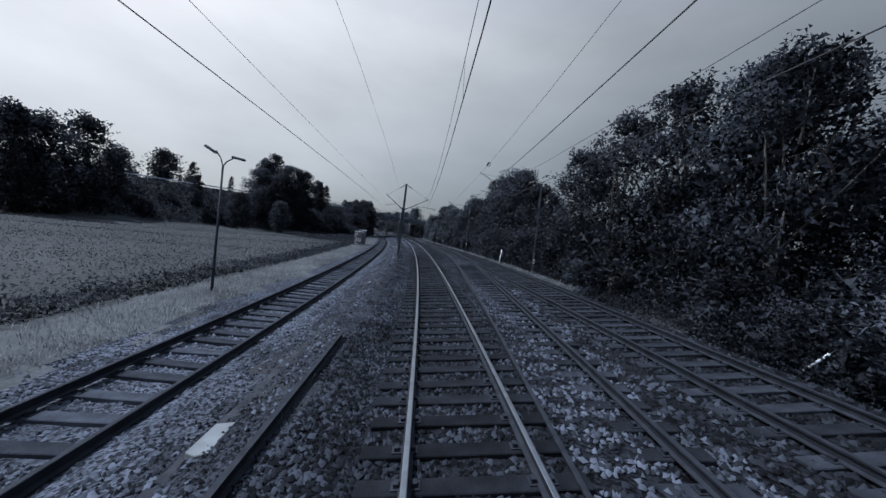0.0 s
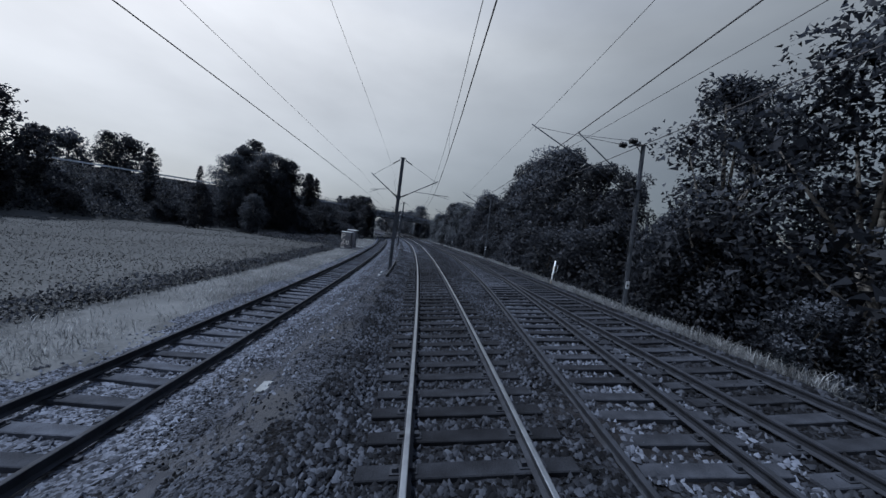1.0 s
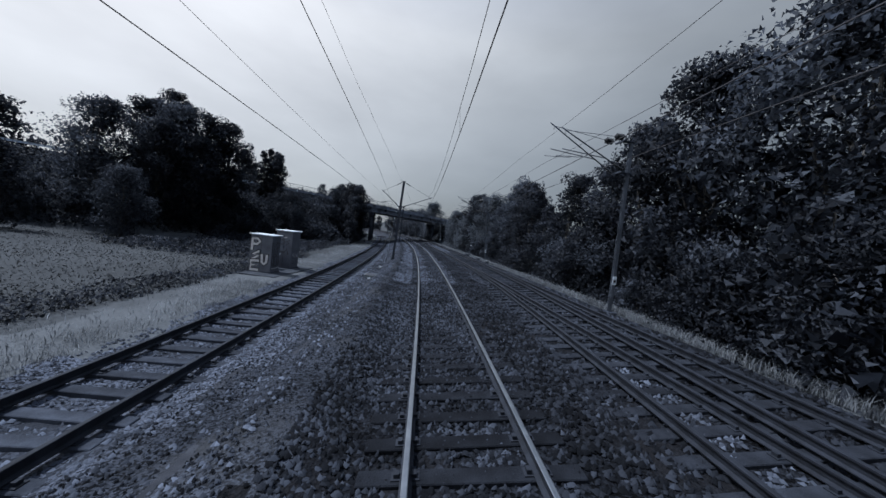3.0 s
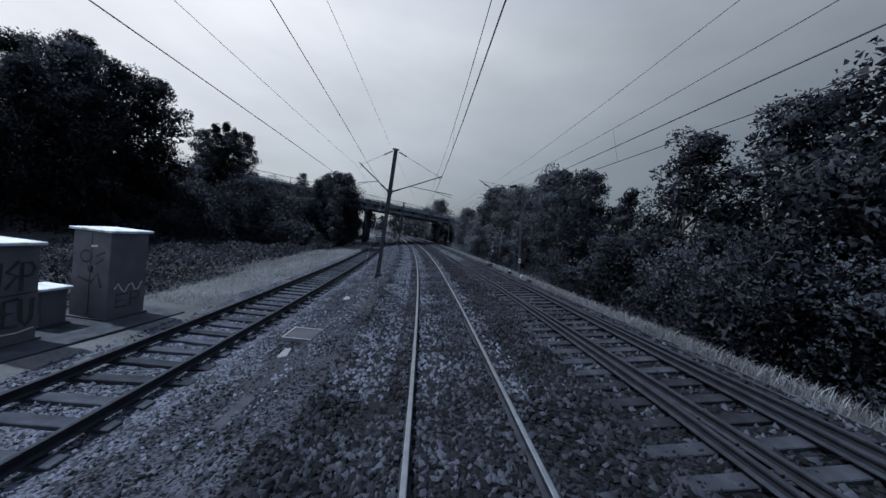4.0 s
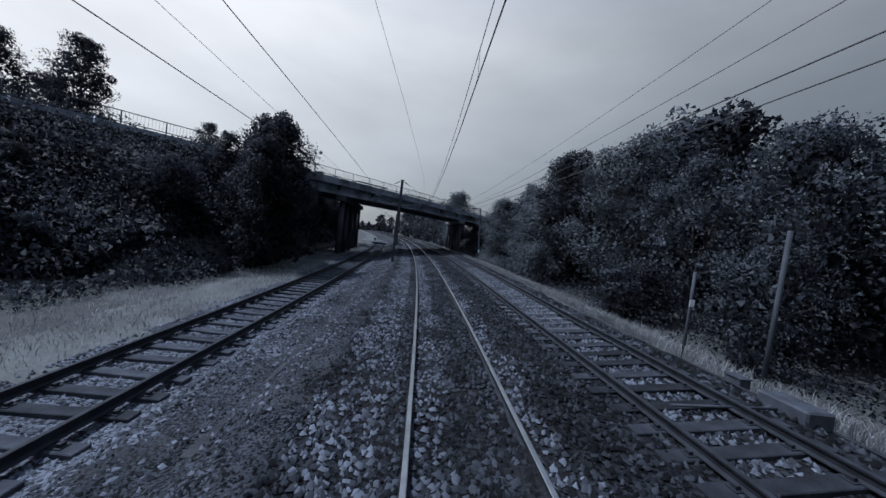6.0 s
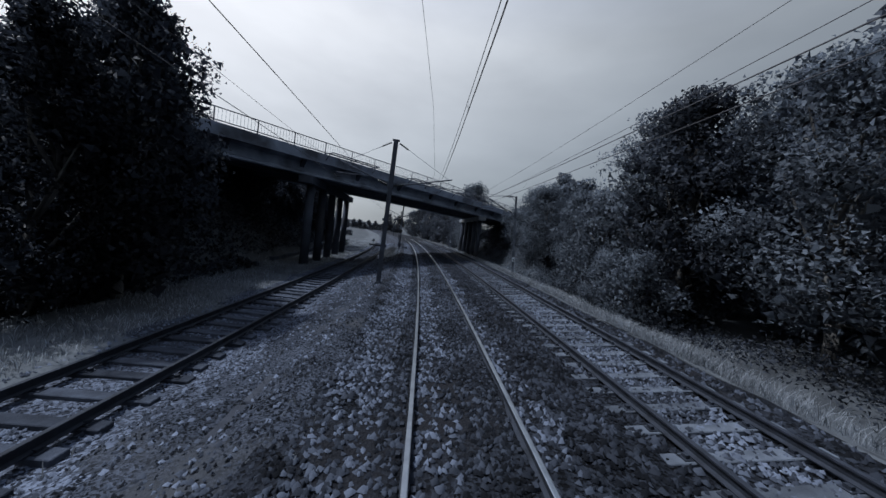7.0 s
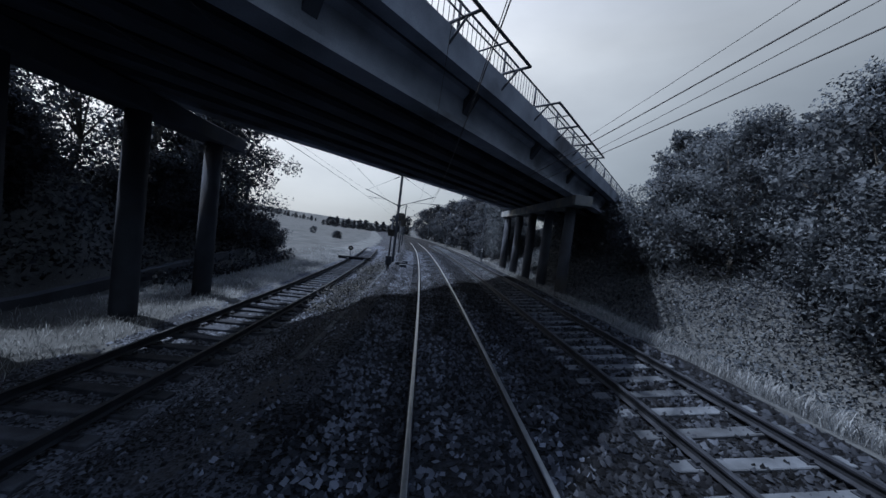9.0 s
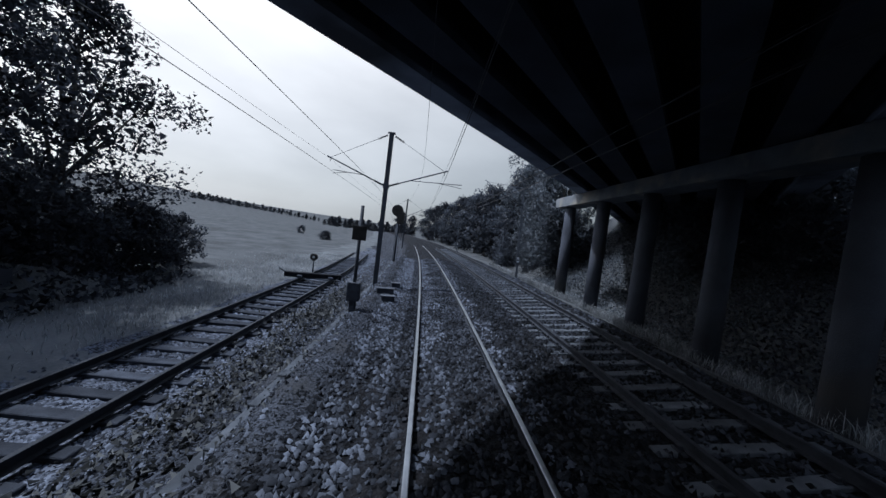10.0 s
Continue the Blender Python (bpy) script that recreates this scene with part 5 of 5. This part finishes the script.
# point machine and its rodding
pm = thing("point_machine", along(75.6, 5.75, float(rise(75.6, 5.75))), "low dark point machine beside the switch", "point machine")
part("housing", Shape().box(-0.25, 0.25, -0.4, 0.4, -0.02, 0.28).done("housing", M_STEEL, 0.03), pm)
part("drive_rod", Shape().tube((-0.3, 0, 0.12), (-2.2, 0, 0.02), 0.025).done("drive_rod", M_STEEL), pm)
rod = Shape().extrude([(0.025 * math.cos(a), 0.025 * math.sin(a)) for a in np.arange(0, 6.2, 1.05)], [(lambda u, v, s=s: P(s, 5.95 + u, float(rise(s, 5.95)) + 0.05 + v)) for s in np.arange(52, 80, 2.0)])
thing("point_rodding", None, "long rusty point rod lying beside the second track", "rod", data=rod.done("point_rodding", M_RAIL))
for s in (70.6, 66.5, 76.9):
    k = thing("cable_box", along(s, 6.1, float(rise(s, 6.1))), "small dark trackside cable box", "cable box")
    part("housing", Shape().box(-0.13, 0.13, -0.18, 0.18, -0.05, 0.22).done("housing", M_STEEL, 0.02), k)
    part("cover", Shape().box(-0.15, 0.15, -0.2, 0.2, 0.222, 0.25).done("cover", M_STEEL, 0.006), k)

# spare rails beside the main track
for s0, s1 in ((-6.0, 7.7), (29.5, 38.0)):
    spare = Shape().extrude([(u * 1.0, v + 0.165) for u, v in RAIL], [(lambda u, v, s=s: P(s, -2.48 + u, float(rise(s, -2.48)) + v)) for s in np.linspace(s0, s1, 8)])
    thing("spare_rail", None, "rusty spare rail lying on the ballast shoulder", "rail", "spare rails", data=spare.done("spare_rail", M_RAIL))

# cable trough with its lids
trough = thing("cable_trough", None, "concrete cable trough with worn lids along the cinder path", "cable trough", kind="structure")
lid_me = Shape().box(-0.14, 0.14, -0.46, 0.46, -0.1, 0.0).done("lid", M_LID_GREY, 0.012)
lid_pale = Shape().box(-0.14, 0.14, -0.48, 0.48, -0.1, 0.0).done("lid", M_CONC_SLEEPER, 0.012)
rt = random.Random(9)
for k in range(150):
    s = -3 + k * 1.0
    if rt.random() < (0.12 if s < 40 else 0.03 if s > 112 else 0.4 if s > 64 else 0.75):
        continue
    lat = -3.3 if s < 90 else -3.05
    part("lid", lid_pale if s > 112 else lid_me, trough, place=along(s, lat + rt.uniform(-0.015, 0.015), float(rise(s, lat)) + rt.uniform(-0.006, 0.012), rt.uniform(-2.5, 2.5)))

# pale covers and slabs in the path
cov = thing("access_cover", along(55.65, -3.5, float(rise(55.65, -3.5)) + 0.03), "square access cover with a pale concrete rim", "access cover")
part("rim", Shape().box(-0.54, 0.54, -0.45, -0.4, -0.15, 0.04).box(-0.54, 0.54, 0.4, 0.45, -0.15, 0.04).box(-0.54, -0.49, -0.4, 0.4, -0.15, 0.04).box(0.49, 0.54, -0.4, 0.4, -0.15, 0.04).done("rim", M_LID), cov, "pale rim")
part("plate", Shape().box(-0.485, 0.485, -0.395, 0.395, -0.15, 0.025).done("plate", M_CONC), cov)
for s, lat, a, b in ((60.45, -3.6, 0.13, 0.3), (54.4, -3.62, 0.1, 0.28), (17.4, -3.25, 0.11, 0.2), (4.2, -3.2, 0.2, 0.35), (32.2, -2.95, 0.12, 0.2), (31.2, -3.02, 0.09, 0.14), (30.5, -2.9, 0.12, 0.16)):
    thing("loose_slab", along(s, lat, float(rise(s, lat)), 8), "pale loose concrete slab lying on the path", "slab", "loose slabs", data=Shape().extrude([(-a, -b * 0.8), (-a * 0.3, -b), (a, -b * 0.7), (a * 0.8, b), (-a * 0.6, b * 0.85)], [(lambda u, v, z=z: Vector((u, v, z))) for z in (-0.06, 0.035)]).done("loose_slab", M_LID, 0.01))

# section insulators in the crossover wires
for s, lat, z, n in ((13.2, 1.79, 4.87, 0.35), (14.0, 1.6, 5.74, 0.3)):
    k = thing("section_insulator", along(s, lat, z, -3.4), "dark section insulator hung in the crossover wire", "insulator", "section insulators")
    part("rod", Shape().sheds((0, -n, 0), (0, n, 0), 5, 0.035, 0.018).done("rod", M_GLAZE), k)
    part("skid", Shape().path([(0.07, -n, 0.0), (0.07, -n * 0.6, -0.07), (0.07, n * 0.6, -0.07), (0.07, n, 0.0)], 0.01, 5).done("skid", M_STEEL), k)

# guy wires
guy = thing("guy_wire", None, "taut guy wire anchoring the mast to the ground", "guy wire", "guy wires")
part("cable", Shape().tube(P(62.5, -3.5, -0.56), P(65.4, -2.9, 6.2), 0.006, n=5).done("cable", M_ZINC), guy)
part("anchor", Shape().box(-0.15, 0.15, -0.2, 0.2, -0.3, 0.03).done("anchor", M_CONC, 0.02), guy, place=along(62.5, -3.5, float(rise(62.5, -3.5))))
side_mast(3.2, 9.7, float(rise(3.2, 9.7)), 7.4)
guy = thing("guy_wire", None, "taut guy wire with a white sleeve near the ground", "guy wire", "guy wires")
part("cable", Shape().tube(P(8.3, 9.7, -0.5), P(3.3, 9.7, 6.4), 0.01, n=5).done("cable", M_ZINC), guy)
part("sleeve", Shape().tube(P(8.2, 9.7, -0.36), P(7.45, 9.7, 0.68), 0.035, n=6).done("sleeve", M_WHITE), guy, "white plastic sleeve")

# beyond the bridge: signs, ground signal, stop block, main signal
g = float(rise(128.1, -2.9))
sg = thing("sign_post", along(128.1, -2.9, g), "dark signpost with a square board and a box at its foot", "sign post")
part("shaft", Shape().tube((0, 0, -0.3), (0, 0, 3.4), 0.055).done("shaft", M_MAST), sg)
part("board", Shape().box(-0.22, 0.22, -0.09, -0.06, 2.3, 2.75).done("board", M_BLACK, 0.006), sg, "black square board")
part("foot_box", Shape().box(-0.2, 0.2, -0.16, 0.16, 0.35, 0.95).box(-0.1, 0.1, -0.1, 0.1, -0.2, 0.35).done("foot_box", M_STEEL, 0.02), sg)
g = float(rise(146, -2.95))
ms = thing("main_signal", along(146, -2.95, g), "dark main signal with a round backboard and a box below", "railway signal")
part("shaft", Shape().tube((0, 0, -0.3), (0, 0, 3.6), 0.09).done("shaft", M_MAST), ms)
part("backboard", Shape().tube((-0.15, -0.1, 4.4), (-0.15, -0.06, 4.4), 0.5, n=20).done("backboard", M_BLACK), ms)
part("signal_box", Shape().box(-0.1, 0.5, -0.15, 0.15, 3.3, 4.3).done("signal_box", M_BLACK, 0.03), ms)
for z in (4.25, 4.5):
    part("lens_hood", Shape().tube((-0.15, -0.1, z), (-0.15, -0.28, z - 0.02), 0.1, 0.1, 10).done("lens_hood", M_BLACK), ms)
part("ladder", Shape().tube((0.2, 0.1, 0), (0.2, 0.1, 3.3), 0.02).tube((-0.15, 0.1, 0), (-0.15, 0.1, 3.3), 0.02).done("ladder", M_STEEL), ms)
g = float(rise(138, -7.3))
gs_ = thing("ground_signal", along(138, -7.3, g), "small ground signal lamp on a short post", "railway signal")
part("shaft", Shape().tube((0, 0, -0.2), (0, 0, 0.8), 0.04).done("shaft", M_STEEL), gs_)
part("signal_box", Shape().tube((0, -0.1, 1.0), (0, 0.08, 1.0), 0.22, n=14).done("signal_box", M_BLACK), gs_)
part("lens", Shape().tube((0, -0.12, 1.0), (0, -0.1, 1.0), 0.07, n=10).done("lens", M_WHITE), gs_)
g = -0.75
st = thing("wheel_stop", along(135.0, float(siding_centre(135.0)), g, 12), "dark timber wheel stop lying across the siding rails", "wheel stop")
part("beam", Shape().box(-1.5, 1.3, -0.14, 0.14, 0.17, 0.42).done("beam", M_WOOD, 0.02), st)
for x in (-0.75, 0.75):
    part("clamp", Shape().box(x - 0.12, x + 0.12, -0.3, 0.3, 0.155, 0.3).done("clamp", M_STEEL, 0.02), st)
part("lever", Shape().tube((-1.3, 0, 0.3), (-1.75, -0.2, 0.62), 0.03).done("lever", M_STEEL), st)
for s, lat, w in ((131.2, -2.2, 0.35), (129.8, -1.95, 0.25), (132.9, -1.9, 0.2)):
    e = thing("cable_box", along(s, lat, float(rise(s, lat)), 10), "low dark equipment box beside the mast", "cable box")
    part("housing", Shape().box(-w, w, -0.15, 0.15, -0.05, 0.2).done("housing", M_STEEL, 0.02), e)
    part("cover", Shape().box(-w - 0.02, w + 0.02, -0.17, 0.17, 0.202, 0.23).done("cover", M_STEEL, 0.006), e)

# low wall at the foot of the slope
wall = Shape().extrude([(-0.15, -0.4), (0.15, -0.4), (0.15, 0.28), (-0.15, 0.28)], [(lambda u, v, s=s, l=l: P(s, l + u, float(rise(s, l)) + v)) for s, l in zip(np.linspace(106, 127, 10), np.linspace(-11.0, -11.9, 10))])
thing("low_wall", None, "low weathered concrete wall at the foot of the slope", "wall", kind="structure", data=wall.done("low_wall", M_CONC, 0.01))
